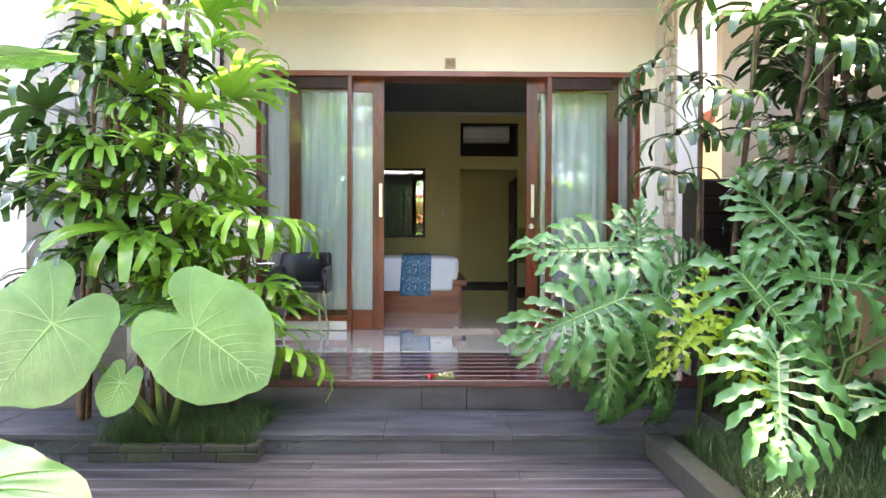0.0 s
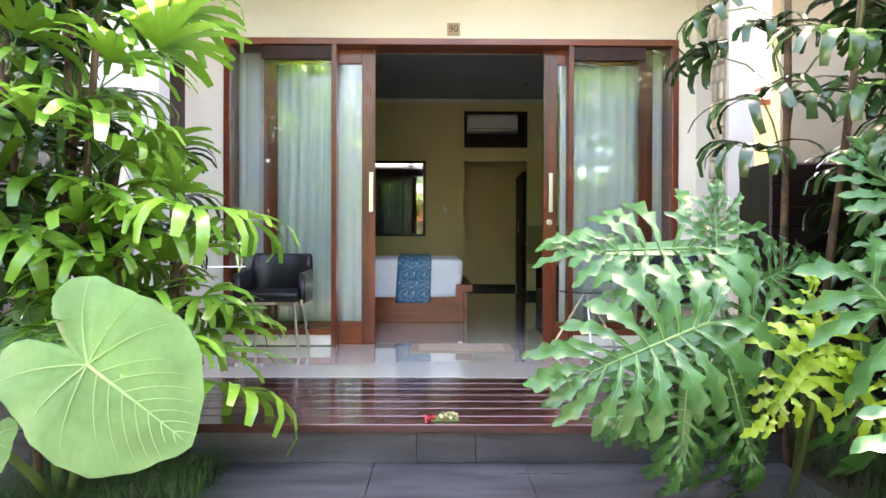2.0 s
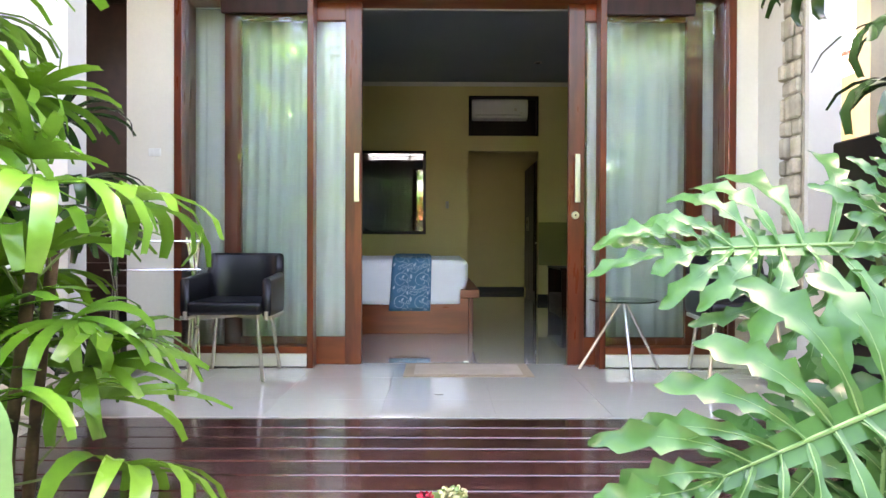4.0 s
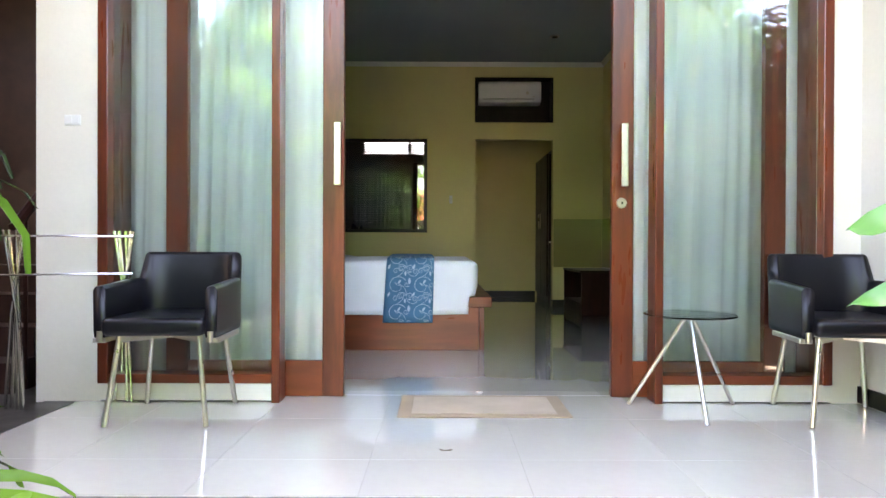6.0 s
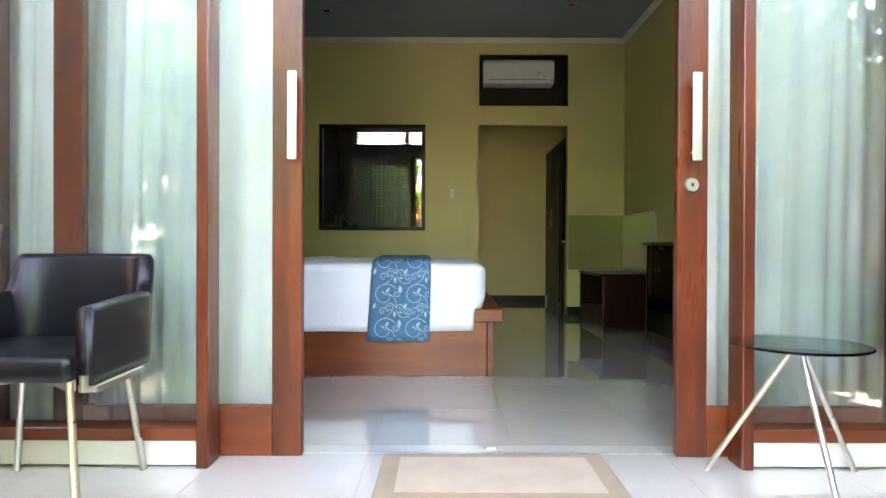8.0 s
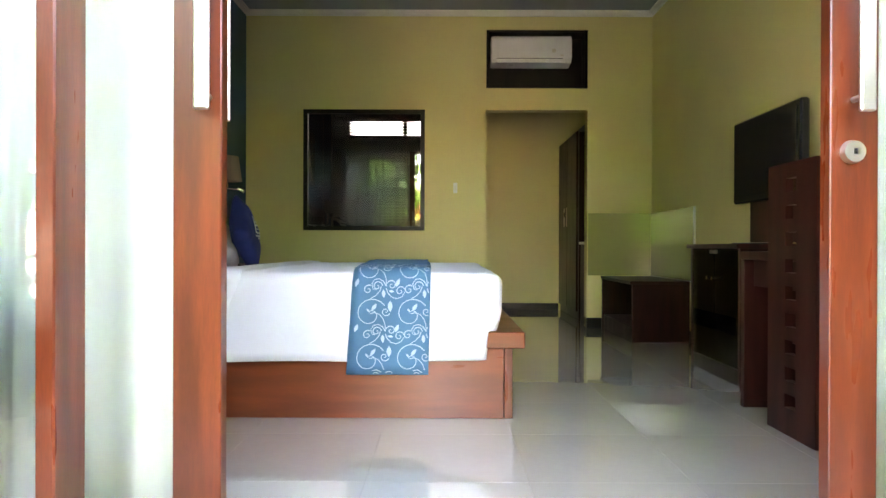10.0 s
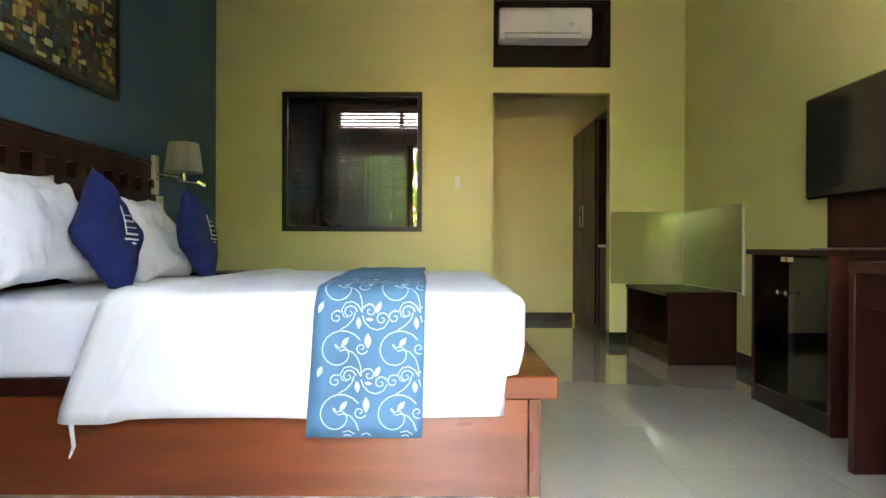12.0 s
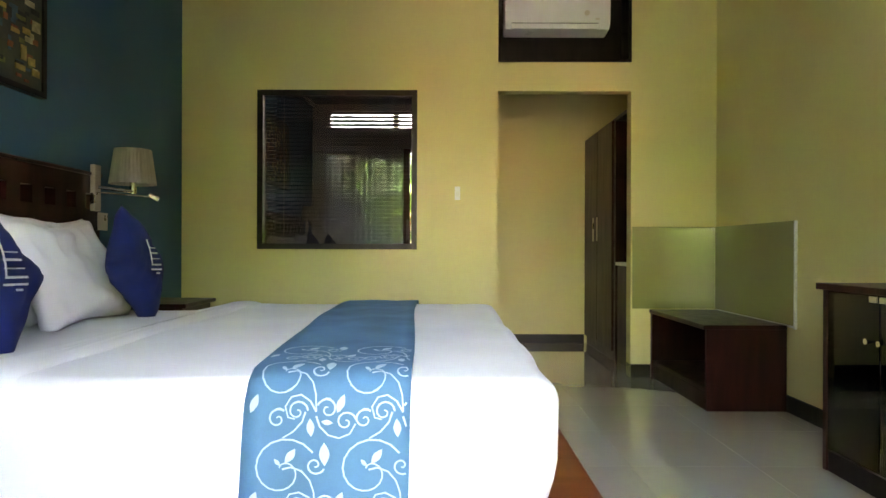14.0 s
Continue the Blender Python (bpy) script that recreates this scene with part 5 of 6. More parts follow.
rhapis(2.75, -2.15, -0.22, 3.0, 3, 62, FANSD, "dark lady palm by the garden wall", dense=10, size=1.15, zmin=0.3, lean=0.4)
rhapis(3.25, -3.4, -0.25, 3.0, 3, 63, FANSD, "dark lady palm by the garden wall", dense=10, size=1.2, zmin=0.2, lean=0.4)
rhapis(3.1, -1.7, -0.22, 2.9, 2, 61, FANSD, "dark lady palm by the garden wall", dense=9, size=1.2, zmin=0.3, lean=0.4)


def heart_leaf(name, at, normal, tipdir, length, width, parent, m=TARO, vm=VEIN, cup=0.05, seed=0):
    """A heart-shaped blade with raised pale veins; its stalk joins at the notch."""
    bm = bmesh.new()
    n, rr = 56, 7

    def edge(a):
        r = 0.47 + 0.12 * math.cos(a) + 0.05 * math.cos(2 * a) - 0.26 * math.exp(-((abs(abs(a) - math.pi)) / 0.20) ** 2) + 0.09 * math.exp(-((abs(a) - 2.45) / 0.45) ** 2) + 0.07 * math.exp(-(a / 0.22) ** 2)
        return r * (1 + 0.012 * math.sin(a * 17 + seed))

    def zed(u, v):
        r = math.hypot(u, v)
        return -cup * r * r * 1.4 + 0.012 * math.sin(7 * u + seed) * r + 0.05 * abs(v) * (1 - r)
    rows = [[bm.verts.new((0, 0, 0))]]
    for k in range(1, rr + 1):
        row = []
        for i in range(n):
            a = -math.pi + 2 * math.pi * i / n
            r = edge(a) * k / rr
            u, v = r * math.cos(a), r * math.sin(a)
            ripple = 0.010 * math.sin(a * 9 + seed) * (k / rr) ** 3 + 0.006 * abs(math.sin(a * 8)) * math.sin(3.1 * k / rr)
            row.append(bm.verts.new((u * length, v * width, (zed(u, v) + ripple) * length)))
        rows.append(row)
    for i in range(n):
        bm.faces.new((rows[0][0], rows[1][i], rows[1][(i + 1) % n]))
    for a_, b_ in zip(rows[1:], rows[2:]):
        for i in range(n):
            bm.faces.new((a_[i], b_[i], b_[(i + 1) % n], a_[(i + 1) % n]))
    z = Vector(normal).normalized()
    x = (Vector(tipdir) - z * Vector(tipdir).dot(z)).normalized()
    mx = Matrix((x, z.cross(x), z)).transposed().to_4x4()
    mx.translation = Vector(at)
    blade = part(name, bm, m, parent, smooth=True)
    blade.matrix_basis = mx
    vb = bmesh.new()
    angs = [0, 1.25, -1.25, 1.8, -1.8, 2.5, -2.5]
    for a in angs:
        R = edge(a) * 0.96
        pts, rad = [], []
        for k in range(9):
            f = k / 8
            b = a + (0.16 if a > 0 else -0.16 if a < 0 else 0) * f * f * -1
            u, v = R * f * math.cos(b), R * f * math.sin(b)
            pts.append((u * length, v * width, zed(u, v) * length + 0.004))
            rad.append((0.0075 if a == 0 else 0.004) * (1.1 - f))
        tube(vb, pts, rad, 5, caps=False)
    for f0, sg in [(f_, g_) for f_ in (0.10, 0.22, 0.34, 0.46, 0.58, 0.70, 0.82) for g_ in (1, -1)]:
        p0 = (f0 * edge(0), 0)
        a = (1.05 - 0.45 * f0) * sg
        pts, rad = [], []
        for k in range(6):
            f = k / 5 * 0.47 * (1.0 - f0) ** 0.75
            b = a - 0.25 * sg * k / 5
            u, v = p0[0] + f * math.cos(b), f * math.sin(b)
            pts.append((u * length, v * width, zed(u, v) * length + 0.004))
            rad.append(0.0026 * (1.15 - k / 5))
        tube(vb, pts, rad, 5, caps=False)
    part("vein", vb, vm, blade)
    return blade


def taro(name, root, leaves, label, m=TARO):
    t = thing(name, root, label, "elephant ear plant", "elephant ear plants")
    R = Vector(root)
    for at, normal, tip, L, W, seed in leaves:
        p = Vector(at) - R
        heart_leaf("leaf_blade", p, normal, tip, L, W, t, m=m, seed=seed)
        mid = Vector((p.x * 0.55, p.y * 0.55 + 0.04, p.z * 0.55)) if p.z < 2 else Vector((p.x * 0.2, p.y * 0.2, p.z * 0.72))
        back = p - Vector(normal).normalized() * 0.012
        part("stalk", tube(bmesh.new(), [(0.02 * math.sin(seed), 0.02 * math.cos(seed), 0), mid, Vector(back).lerp(mid, 0.25) + Vector((0, 0.02, 0.0 if p.z < 2 else 0.12)), back], [0.022, 0.016, 0.012, 0.008], 8), STALK, t, smooth=True)
    return t


taro("elephant_ear", (-1.65, -3.0, -0.26), [
    ((-2.10, -3.37, 0.47), (-0.03, -1, 0.22), (-0.58, -0.1, -0.80), 0.71, 0.81, 1),
    ((-1.33, -3.40, 0.45), (0.04, -1, 0.22), (0.80, -0.1, -0.58), 0.69, 0.75, 2),
    ((-1.74, -3.36, 0.15), (0.1, -1, 0.25), (-0.35, -0.2, -0.9), 0.27, 0.25, 3),
    ((-1.80, -2.98, 0.52), (0.0, -0.7, 0.8), (0.3, -0.4, 0.3), 0.40, 0.34, 4)],
    "elephant ear plant with very large heart-shaped light green leaves")
taro("elephant_ear", (-2.1, -4.6, -0.33), [
    ((-1.18, -5.25, 0.31), (0.15, -0.30, 1.0), (1, -0.5, -0.16), 0.58, 0.40, 5),
    ((-1.42, -4.95, 1.42), (-0.08, -0.10, 1.0), (1, -0.25, -0.05), 0.56, 0.36, 6),
    ],
    "elephant ear plant with deep green leaves overhanging the deck", m=DEEPLEAF)
# added out of view: its big leaf keeps sun off the low leaf
taro("elephant_ear", (-3.0, -4.7, -0.33), [
    ((-0.95, -3.95, 2.42), (0.0, -0.1, 1.0), (1, -0.5, -0.1), 0.95, 0.95, 7)],
    "added elephant ear plant above the view, shading the deck-edge leaf")


def split_leaf(bm, seed, L=0.62, W=0.5, lobes=9, curl=0.25):
    """A deeply cut blade: midrib along +x, wavy-edged lobes to both sides."""
    rnd_ = random.Random(seed)

    ribs = bmesh.new()

    def lobe(base, ang, length, width, z0):
        n = 20
        line = []
        lift = rnd_.uniform(-0.10, 0.16)
        prev = None
        p = Vector(base)
        a = ang
        ph1, ph2 = rnd_.uniform(0, 6.28), rnd_.uniform(0, 6.28)
        for k in range(n + 1):
            f = k / n
            body = (0.42 + 0.72 * min(1, f * 1.4)) * (max(0.0, 1 - ((f - 0.62) / 0.385) ** 2) ** 0.6 if f > 0.62 else 1)
            g1 = ((f * 4.3 + ph1) % 1.0) ** 1.4 * 0.95 * min(1, max(0, (f - 0.22) * 5))
            g2 = ((f * 3.9 + ph2) % 1.0) ** 1.4 * 0.95 * min(1, max(0, (f - 0.22) * 5))
            wl, wr = max(0.0015, width / 2 * body * (0.66 + g1)), max(0.0015, width / 2 * body * (0.66 + g2))
            d = Vector((math.cos(a), math.sin(a), 0))
            s = Vector((-d.y, d.x, 0))
            zz = z0 + 0.05 * math.sin(f * 2.6) + (lift * f - curl * f * f) * length
            edge = 0.008 * math.sin(f * 21 + ph1)
            r = [bm.verts.new((p - s * wl) + Vector((0, 0, zz + wl * 0.4 + edge))), bm.verts.new(p + Vector((0, 0, zz))), bm.verts.new((p + s * wr) + Vector((0, 0, zz + wr * 0.4 - edge)))]
            if prev:
                bm.faces.new((prev[0], prev[1], r[1], r[0]))
                bm.faces.new((prev[1], prev[2], r[2], r[1]))
            prev = r
            line.append(p + Vector((0, 0, zz + 0.0015)))
            a += (0.028 if ang < 0 else -0.028)
            p = p + d * (length / n)
        tube(ribs, line[:13:3], [0.0026, 0.002, 0.0014, 0.0009, 0.0004][:len(line[:13:3])], 5, caps=False)
    for k in range(lobes):
        f = k / (lobes - 1)
        x = -0.04 + L * 0.86 * f
        wid = (0.070 - 0.020 * f) * L / 0.6 * rnd_.uniform(0.85, 1.15)
        ln = W * (0.98 - 0.42 * f) * rnd_.uniform(0.72, 1.16)
        ang = radians(150 - 126 * f ** 0.85)
        for sg in (1, -1):
            lobe((x, 0, 0), sg * ang + rnd_.uniform(-0.12, 0.12), ln * rnd_.uniform(0.88, 1.1) * (0.62 if k == 0 else 1), wid, -0.03 * f)
    lobe((L * 0.86, 0, 0), 0.0, L * 0.42, 0.06 * L / 0.6, -0.03)
    prev = None
    for k in range(9):
        f = k / 8
        w = 0.055 * (1 - 0.5 * f) * L / 0.6
        r = (bm.verts.new((-0.04 + L * 0.9 * f, -w, -0.03 * f + 0.008)), bm.verts.new((-0.04 + L * 0.9 * f, 0, -0.03 * f)), bm.verts.new((-0.04 + L * 0.9 * f, w, -0.03 * f + 0.008)))
        if prev:
            bm.faces.new((prev[0], r[0], r[1], prev[1]))
            bm.faces.new((prev[1], r[1], r[2], prev[2]))
        prev = r
    tube(ribs, [(-0.06, 0, 0.002), (L * 0.4, 0, -0.012), (L * 0.86, 0, -0.026)], [0.008, 0.0055, 0.002], 6, caps=False)
    return bm, ribs


RIBS = {}


def split_mesh(seed, m, **kw):
    bm, ribs = split_leaf(bmesh.new(), seed, **kw)
    rib_me = bpy.data.meshes.new("rib")
    ribs.to_mesh(rib_me)
    ribs.free()
    rib_me.materials.append(RIBM)
    me = bpy.data.meshes.new("split_leaf")
    RIBS[me.name] = rib_me
    bm.to_mesh(me)
    me.materials.append(m)
    bm.free()
    me.shade_smooth()
    return me


SPLIT = [split_mesh(s, PHILO) for s in (1, 2, 3)]
SPLITD = [split_mesh(s, PHILO, curl=1.1) for s in (4, 5)]
SPLITY = [split_mesh(s, PHILOY, L=0.4, W=0.3, lobes=7) for s in (6, 7)]

def philodendron(root, leaves, label, group="split-leaf plants"):
    t = thing("split_leaf_plant", root, label, "philodendron", group)
    R = Vector(root)
    for at, normal, tip, size, me in leaves:
        p = Vector(at) - R
        z = Vector(normal).normalized()
        x = (Vector(tip) - z * Vector(tip).dot(z)).normalized()
        mx = Matrix((x, z.cross(x), z)).transposed().to_4x4()
        mx.translation = p
        lf_ = new("leaf_blade", me)
        lf_.parent, lf_.matrix_basis = t, mx @ Matrix.Scale(size, 4)
        if me not in SPLITY:
            r = new("rib", RIBS[me.name])
            r.parent, r.matrix_basis = lf_, Matrix.Identity(4)
        j = mx @ Vector((-0.04 * size, 0, -0.008))
        part("stalk", tube(bmesh.new(), [(0, 0, 0), j * 0.5 + Vector((0, 0, 0.12)) - x * 0.08, j], [0.014, 0.010, 0.007], 7), STALK, t, smooth=True)
    return t


PL = "large split-leaf philodendron with deeply lobed glossy green leaves"
philodendron((1.35, -2.85, -0.20), [
    ((0.90, -3.50, 0.61), (-0.10, -1, 0.50), (-1, -0.1, -0.38), 0.84, SPLIT[0]),
    ((1.04, -3.10, 0.89), (-0.10, -0.85, 0.8), (-1, 0.0, 0.10), 0.84, SPLIT[1]),
    ((1.12, -3.15, 0.84), (0.0, -1, 0.35), (0.1, -0.1, 1), 0.50, SPLIT[2]),
    ((0.92, -3.36, 0.42), (-0.2, -1, 0.2), (-0.15, -0.2, -1), 0.62, SPLITD[0]),
    ((1.10, -3.30, 0.42), (0.2, -1, 0.2), (0.25, -0.2, -1), 0.66, SPLITD[1]),
    ((0.86, -3.30, 0.45), (-0.4, -1, 0.3), (-0.7, -0.2, -0.7), 0.55, SPLITD[1]),
    ((1.18, -3.18, 0.50), (0.1, -1, 0.15), (0.1, -0.1, -1), 0.62, SPLITD[0]),
    ((1.02, -3.12, 0.30), (0.0, -1, 0.1), (-0.1, -0.1, -1), 0.60, SPLITD[1]),
    ((1.25, -3.12, 0.30), (0.3, -1, 0.1), (0.2, -0.1, -1), 0.60, SPLITD[0]),
    ((0.98, -3.02, 0.66), (-0.2, -1, 0.5), (-0.5, -0.1, 0.7), 0.55, SPLIT[2]),
    ((1.30, -3.05, 0.72), (0.3, -1, 0.5), (0.7, -0.1, 0.4), 0.66, SPLIT[0]),
    ((1.22, -3.22, 0.62), (0.1, -1, 0.6), (0.6, -0.3, -0.5), 0.6, SPLIT[1])], PL)
philodendron((2.1, -3.25, -0.25), [
    ((1.62, -3.40, 0.72), (0.0, -1, 0.5), (0.45, -0.1, -0.75), 0.80, SPLIT[1]),
    ((2.20, -3.45, 0.70), (-0.1, -1, 0.6), (-0.9, 0.0, 0.25), 0.85, SPLIT[0]),
    ((2.45, -3.5, 0.45), (0.1, -0.9, 0.5), (0.75, -0.1, -0.6), 0.85, SPLIT[2]),
    ((1.46, -4.02, 0.40), (0.0, -0.70, 0.90), (-0.30, -0.5, -0.7), 0.80, SPLIT[0]),
    ((1.98, -4.02, 0.20), (0.1, -0.62, 0.9), (0.3, -0.5, -0.5), 0.55, SPLIT[1]),
    ((1.95, -3.30, 0.95), (0.0, -1, 0.5), (-0.4, -0.1, 0.8), 0.7, SPLIT[0]),
    ((1.75, -3.10, 0.50), (0.0, -1, 0.3), (-0.1, -0.1, -1), 0.7, SPLITD[1]),
    ((2.25, -3.20, 0.40), (0.0, -1, 0.3), (0.1, -0.1, -1), 0.8, SPLITD[0]),
    ((2.6, -3.2, 0.75), (0.0, -1, 0.4), (0.2, -0.1, 0.9), 0.8, SPLIT[2])], PL)
philodendron((1.55, -2.95, -0.20), [
    ((1.36, -3.38, 0.46), (-0.1, -1, 0.6), (-0.5, -0.2, -0.5), 0.8, SPLITY[0]),
    ((1.52, -3.40, 0.40), (0.1, -1, 0.6), (0.3, -0.2, -0.6), 0.8, SPLITY[1]),
    ((1.44, -3.35, 0.52), (0.0, -1, 0.6), (0.1, -0.1, 1), 0.7, SPLITY[0])], "young yellow-green split-leaf philodendron at the steps", "young split-leaf plants")


def grass(name, patches, seed, label):
    rnd_ = random.Random(seed)
    vs, fs = [], []
    for x0, x1, y0, y1, z, n in patches:
        for _ in range(n):
            cx, cy = rnd_.uniform(x0, x1), rnd_.uniform(y0, y1)
            for _b in range(9):
                a, h, out = rnd_.uniform(0, 6.28), rnd_.uniform(0.12, 0.24), rnd_.uniform(0.05, 0.17)
                dx, dy = math.cos(a), math.sin(a)
                w = 0.0022
                i = len(vs)
                for f in (0, 0.5, 1):
                    px, py = cx + dx * out * f * f, cy + dy * out * f * f
                    pz = z + h * (f if f < 1 else 0.85 - out)
                    ww = w * (1.1 - f)
                    vs += [(px - dy * ww, py + dx * ww, pz), (px + dy * ww, py - dx * ww, pz)]
                fs += [(i, i + 1, i + 3, i + 2), (i + 2, i + 3, i + 5, i + 4)]
    me = bpy.data.meshes.new(name)
    me.from_pydata(vs, [], fs)
    me.materials.append(GRASS)
    return tagged(new(name, me), label, "grass", "", "stuff")


grass("mondo_grass", [(-1.95, -1.06, -3.22, -2.64, -0.26, 600), (1.32, 3.4, -6.2, -3.15, -0.25, 2600), (1.8, 3.4, -3.1, -2.0, -0.22, 500), (-3.8, -2.05, -5.2, -3.3, -0.33, 900)], 3, "dark tufted mondo grass under the plants")


# trees of the garden
def crown(bm_v, bm_f, c, r, n, rnd_, s=0.07):
    for _ in range(n):
        d = Vector((rnd_.gauss(0, 1), rnd_.gauss(0, 1), rnd_.gauss(0, 0.8))).normalized() * r * rnd_.uniform(0.5, 1.0)
        p = Vector(c) + d
        a, b = Vector((rnd_.gauss(0, 1), rnd_.gauss(0, 1), rnd_.gauss(0, 0.5))).normalized(), Vector((rnd_.gauss(0, 1), rnd_.gauss(0, 1), rnd_.gauss(0, 1)))
        b = (b - a * a.dot(b)).normalized()
        i = len(bm_v)
        bm_v += [p - a * s, p + b * s * 0.35, p + a * s, p - b * s * 0.35]
        bm_f.append((i, i + 1, i + 2, i + 3))


def tree(x, y, h, r, seed, n=16, per=300):
    rnd_ = random.Random(seed)
    t = thing("tree", (x, y, -0.56), "leafy green garden tree with a slim brown trunk", "tree", "garden trees")
    tr = bmesh.new()
    tube(tr, [(0, 0, 0), (0.06, 0.03, h * 0.3), (0.02, -0.05, h * 0.6), (0, 0, h * 0.85)], [0.13, 0.10, 0.07, 0.03], 9)
    vs, fs = [], []
    for k in range(n):
        a = rnd_.uniform(0, 6.28)
        e = Vector((r * math.cos(a) * rnd_.uniform(0.2, 0.9), r * math.sin(a) * rnd_.uniform(0.2, 0.9), h * rnd_.uniform(0.55, 1.0)))
        s = Vector((0.02, 0, h * rnd_.uniform(0.4, 0.65)))
        tube(tr, [s, s.lerp(e, 0.5) + Vector((0, 0, 0.1)), e], [0.045, 0.028, 0.01], 6)
        crown(vs, fs, e, r * rnd_.uniform(0.28, 0.45), per, rnd_, 0.11)
    part("trunk", tr, BARK, t, smooth=True)
    me = bpy.data.meshes.new("crown")
    me.from_pydata(vs, [], fs)
    me.materials.append(FOLI)
    c = new("crown", me)
    c.parent = t
    return t


for x, y, h, r, k in ((4.6, -9.0, 7.0, 2.2, 1), (-4.8, -9.8, 7.2, 2.2, 2), (-2.6, -12.6, 4.6, 1.9, 3), (1.9, -13.2, 4.2, 1.7, 4), (-8.2, -12.0, 6.2, 2.6, 5)):
    tree(x, y, h, r, k, 20, 420)
for x, y, h, k in ((-3.4, -9.4, 5.4, 71), (-1.7, -9.8, 6.4, 72), (1.7, -9.6, 6.0, 73), (3.0, -9.0, 5.0, 74)):
    rhapis(x, y, -0.5, h, 5, k, FANS, "tall bright green lady palm across the deck", dense=15, size=1.8, zmin=0.2, lean=0.9, spread=0.9)


def hedge(x0, x1, y, z1, seed):
    rnd_ = random.Random(seed)
    vs, fs = [], []
    x = x0
    while x < x1:
        for z in np.arange(-0.3, z1, 0.5):
            crown(vs, fs, (x, y + rnd_.uniform(-0.2, 0.2), z + rnd_.uniform(-0.1, 0.25)), 0.45, 130, rnd_, 0.09)
        x += 0.45
    me = bpy.data.meshes.new("hedge")
    me.from_pydata(vs, [], fs)
    me.materials.append(FOLI)
    return tagged(new("hedge", me), "uneven green garden hedge opposite the porch", "hedge", "", "stuff")


hedge(-4.4, -1.6, -11.0, 1.7, 5)
hedge(1.4, 6.5, -11.0, 1.9, 6)


def house(x, y, w, d, h, rz, label):
    t = thing("house", (x, y, -0.55), label, "house", "garden houses", "", rz)
    part("wall", boxes((-w / 2, w / 2, -d / 2, d / 2, 0, h)), CREAM, t)
    bm = bmesh.new()
    e = 0.6
    v = [bm.verts.new(p) for p in ((-w / 2 - e, -d / 2 - e, h), (w / 2 + e, -d / 2 - e, h), (w / 2 + e, d / 2 + e, h), (-w / 2 - e, d / 2 + e, h), (-w / 4, 0, h + 1.7), (w / 4, 0, h + 1.7))]
    for f in ((0, 1, 5, 4), (1, 2, 5), (2, 3, 4, 5), (3, 0, 4), (3, 2, 1, 0)):
        bm.faces.new([v[i] for i in f])
    bmesh.ops.recalc_face_normals(bm, faces=bm.faces[:])
    rf = part("roof", bm, ROOF, t)
    rows = bmesh.new()
    for side in (-1, 1):
        for k in range(14):
            f = k / 14
            yy = side * (d / 2 + e) * (1 - f)
            hw = (w / 2 + e) * (1 - f) + w / 4 * f
            tube(rows, [(-hw, yy, h + 1.7 * f + 0.05), (hw, yy, h + 1.7 * f + 0.05)], 0.05, 5)
    part("tile_course", rows, ROOF, rf)
    for k in (-1, 1):
        wn_ = part("window", boxes((k * w * 0.25 - 0.5, k * w * 0.25 + 0.5, d / 2, d / 2 + 0.04, 0.9, 2.1)), BLACKW, t)
        part("pane", boxes((k * w * 0.25 - 0.44, k * w * 0.25 + 0.44, d / 2 + 0.041, d / 2 + 0.05, 0.96, 2.04)), SCREEN, wn_)
    return t


house(9.6, -15.0, 8.0, 6.0, 3.3, 0, "cream garden house with a terracotta tile roof")
house(-0.6, -19.0, 9.0, 5.0, 2.6, 0, "cream garden house with a terracotta tile roof")
house(10.5, 11.5, 6.0, 7.0, 4.6, 90, "cream neighbouring house with a terracotta tile roof")

# carved stone strip, garden cabinet
st = thing("carved_strip", (2.22, -0.62, 1.5), "carved pale limestone relief strip on the wall", "stone carving")
rnd = random.Random(8)
z = 0.9
part("backing", local(st, boxes((2.222, 2.229, -0.76, -0.53, 0.6, 3.3))), LIME, st)
z = 0.62
while z < 3.2:
    h = rnd.uniform(0.09, 0.15)
    y = -0.75
    while y < -0.56:
        w = rnd.uniform(0.06, 0.11)
        part("carved_stone", local(st, boxes((2.222 - rnd.uniform(0.015, 0.06), 2.221, y, min(y + w, -0.54), z, z + h), bevel=0.012)), LIME, st)
        y += w + 0.006
    z += h + 0.008
cb = thing("garden_cabinet", (2.55, -1.55, -0.22), "black slatted garden cabinet behind the palms", "cabinet")
part("body", boxes((-0.45, 0.5, -0.13, 0.3, 0.0, 1.66), bevel=0.01), BLACKW, cb)
for k in range(12):
    part("slat", boxes((-0.45, 0.5, -0.15, -0.132, 0.03 + k * 0.136, 0.15 + k * 0.136), bevel=0.004), BLACKW, cb)

# stair in the dark passage
sr = tagged(new("stairs"), "dark wooden stair with a sloping rail in the side passage", "stairs", kind="structure")
for k in range(9):
    part("step", boxes((-3.4 - 0.0, -2.5, 0.0 + k * 0.2, 0.26 + k * 0.2, 0.18 * k, 0.18 * (k + 1) - 0.002)), SHADOWW, sr)
part("handrail", tube(bmesh.new(), [(-2.45, -0.05, 0.95), (-2.45, 1.7, 2.5)], 0.03, 8), DARKW, sr)
for k in range(8):
    part("baluster", tube(bmesh.new(), [(-2.45, 0.05 + k * 0.21, 0.2 * k + 0.02), (-2.45, 0.05 + k * 0.21, 1.03 + k * 0.186)], 0.012, 6), DARKW, sr)

# cable across the corner
cbl = tagged(part("cable", tube(bmesh.new(), [(-1.62, -1.6, 3.35), (-1.95, -1.55, 2.2), (-2.15, -1.5, 1.2)], 0.006, 6), STEEL), "thin grey cable hanging at the porch corner", "cable")

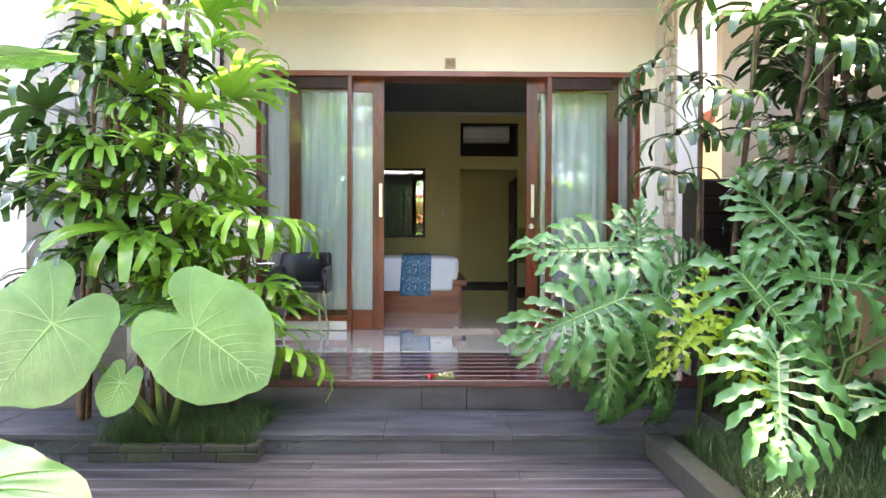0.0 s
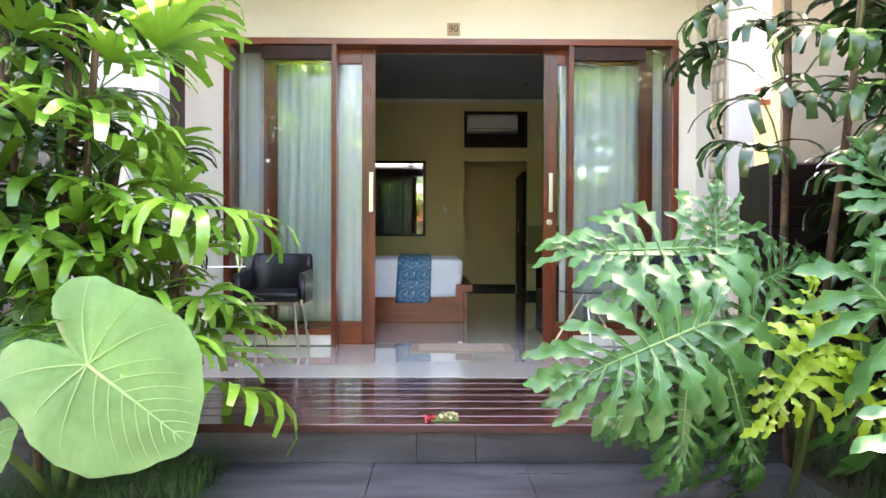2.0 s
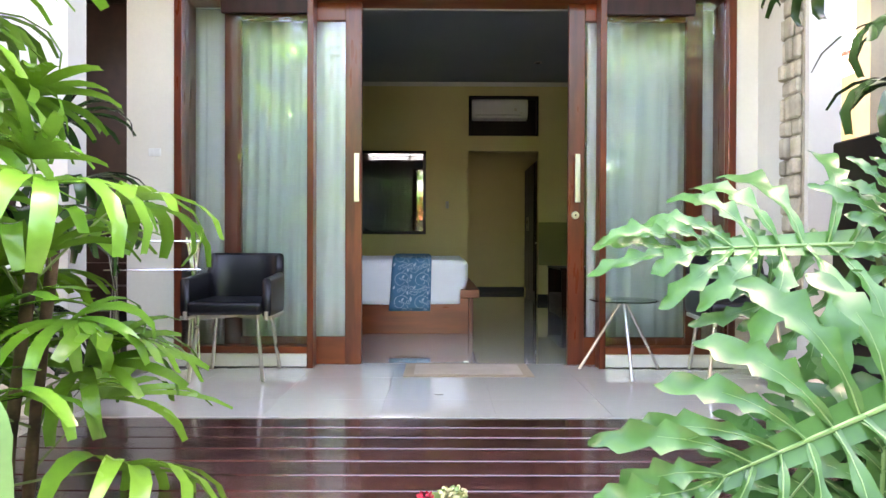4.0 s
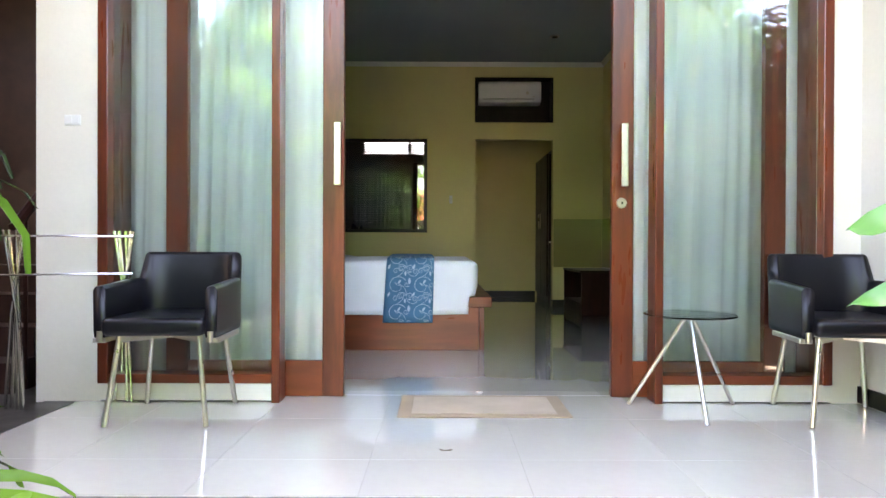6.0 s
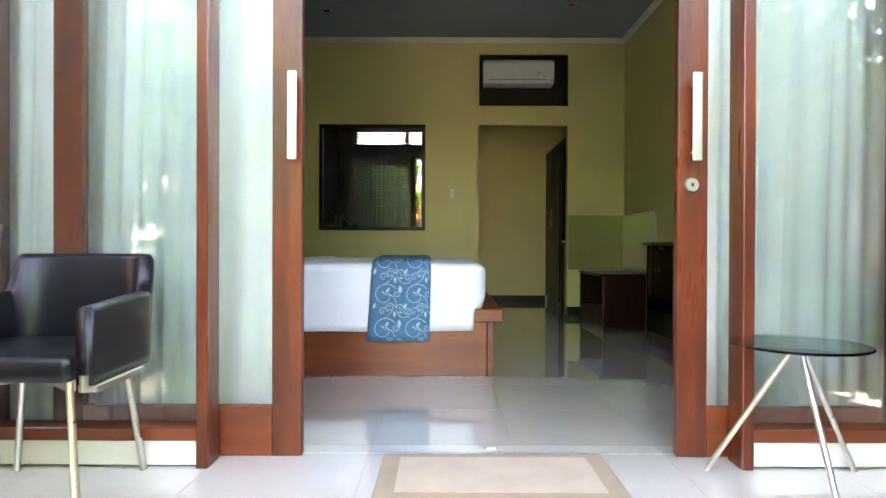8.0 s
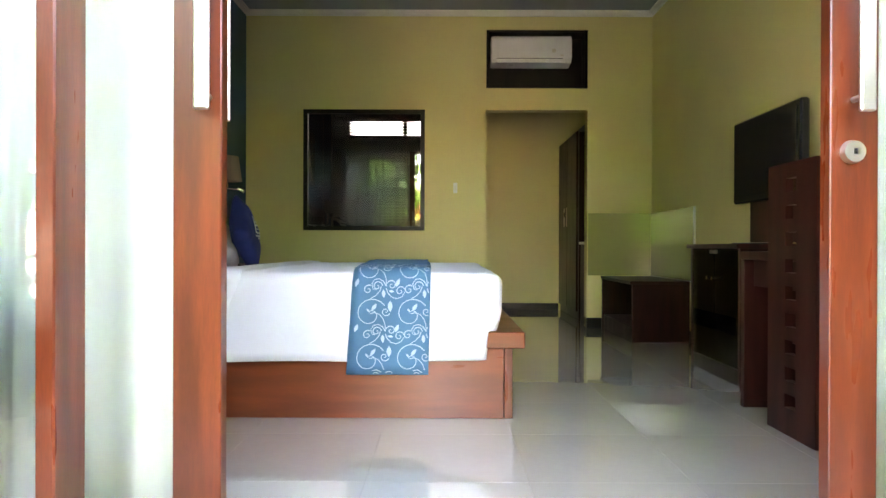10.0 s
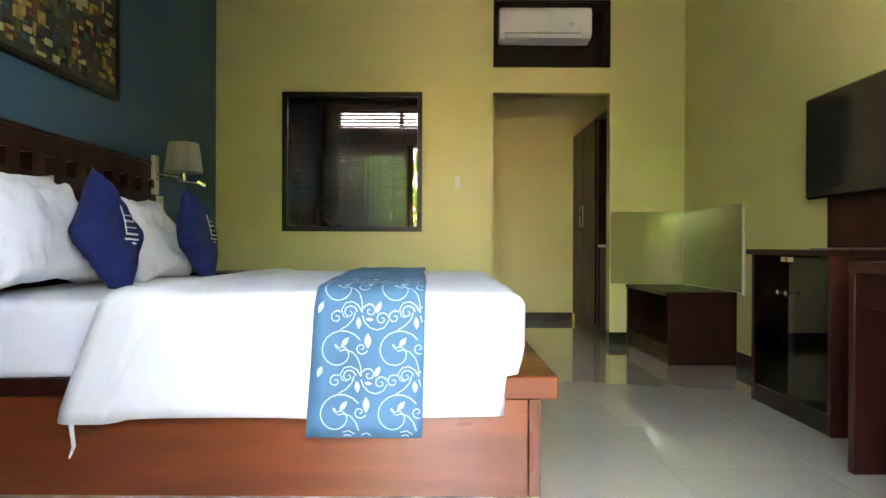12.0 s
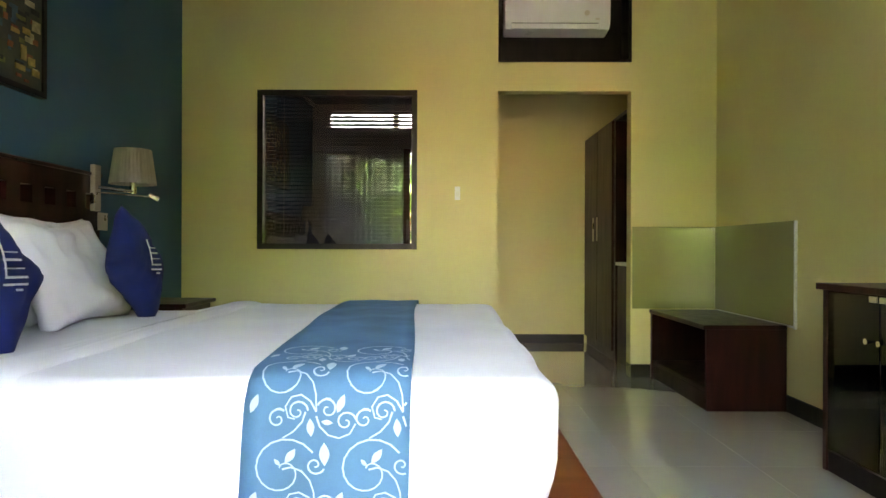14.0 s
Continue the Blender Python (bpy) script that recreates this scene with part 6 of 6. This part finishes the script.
# ---- floors, steps, boards: pieces last ----
fl = tagged(new("floor"), "polished cream tile floor of room and porch", "floor", kind="structure")
structure("floor_bed", boxes((-2.22, 2.23, -1.472, YH, -0.012, 0.0)), GROUT, "pale bedding under the tiles")


def tile_mesh(w, d, m, h=0.004, g=0.0005):
    bm = boxes((g, w - g, g, d - g, 0, h), bevel=0.0004)
    me = bpy.data.meshes.new("tile")
    bm.to_mesh(me)
    bm.free()
    me.materials.append(m)
    return me


TS, TX, TY = 0.60, -0.333, 0.10
tiles = {}
ix0, ix1 = int(math.floor((-2.2 - TX) / TS)), int(math.ceil((2.23 - TX) / TS))
for iy in range(int(math.floor((-1.472 - TY) / TS)), int(math.ceil((YH - TY) / TS))):
    for ix in range(ix0, ix1):
        x0, x1 = max(-2.2, TX + ix * TS), min(2.228, TX + (ix + 1) * TS)
        y0, y1 = max(-1.472, TY + iy * TS), min(YH, TY + (iy + 1) * TS)
        if x1 - x0 < 0.02 or y1 - y0 < 0.02:
            continue
        # tiles past the doors take the shade-darkened copy
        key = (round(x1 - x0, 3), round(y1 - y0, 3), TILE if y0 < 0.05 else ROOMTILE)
        if key not in tiles:
            tiles[key] = tile_mesh(*key)
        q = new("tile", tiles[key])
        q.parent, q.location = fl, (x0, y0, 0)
structure("floor_passage", boxes((-4.5, -2.2, -1.30, 1.9, -0.012, 0.0)), GREYP, "dark stone floor of the side passage")
structure("floor_edge_strip", boxes((-2.2, -2.03, -1.472, -0.172, 0.0045, 0.0065)), GREYP, "dark stone strip at the porch corner")

pd = tagged(new("porch_boards"), "wet dark red merbau boards along the porch edge", "boards", kind="structure")
PW = 0.1585
for k in range(7):
    y0 = -2.59 + k * PW
    part("plank", boxes((-1.95, 1.72, y0 + 0.003, y0 + PW - 0.004, -0.045, 0.0), bevel=0.004), MERBAU, pd)
# backing coloured near-black so the gaps between boards read as shade
structure("riser_backing", boxes((-1.95, 1.72, -2.53, -1.472, -0.55, -0.047)), BLACKW, "masonry under the boards, blackened for shade in the gaps")

sp = tagged(new("steps"), "dark andesite stone steps", "steps", kind="structure")
rnd = random.Random(6)


def slabs(name, z0, z1, y0, y1, x0, x1, widths):
    x, k = x0, 0
    while x < x1 - 0.01:
        w = widths[k % len(widths)]
        e = min(x + w, x1)
        part(name, boxes((x + 0.0015, e - 0.0015, y0 + rnd.uniform(-0.002, 0.002), y1, z0, z1 + rnd.uniform(-0.0015, 0.0015)), bevel=0.002), STONE, sp)
        x, k = e, k + 1


slabs("riser_stone", -0.20, -0.047, -2.565, -2.531, -3.6, 1.72, [0.62, 0.35, 0.95, 0.3, 0.62, 0.62, 0.30, 0.66, 0.3, 0.6])
slabs("tread_stone", -0.235, -0.198, -3.13, -2.567, -3.6, 1.72, [0.9, 0.6, 0.95, 0.8, 0.75, 0.9])
slabs("riser_stone", -0.33, -0.237, -3.115, -3.06, -3.6, 1.72, [0.5, 0.6, 0.62, 0.35, 0.62, 0.9, 0.30, 0.62])
# near-black here too, for shade in the stone joints
structure("step_backing", boxes((-3.6, 1.72, -3.059, -2.531, -0.55, -0.237)), BLACKW, "masonry under the step, blackened for shade in the joints")

dk = tagged(new("deck"), "weathered dark timber deck", "deck", kind="structure")
DW = 0.135
for k in range(40):
    y1 = -3.118 - k * DW
    if y1 < -8.3:
        break
    off = rnd.uniform(-1, 1)
    for a, b in ((-3.0, off), (off + 0.004, 1.165)):
        part("board", boxes((a, b, y1 - DW + 0.004, y1, -0.34 , -0.312 + rnd.uniform(-0.001, 0.001)), bevel=0.003), OLDDECK, dk)
structure("deck_bed", boxes((-3.0, 1.165, -8.4, -3.12, -0.52, -0.345)), SOIL, "dark ground under the deck")
structure("path_far", boxes((-3.0, 3.0, -14.0, -8.45, -0.56, -0.42)), GREYP, "grey stone garden path")
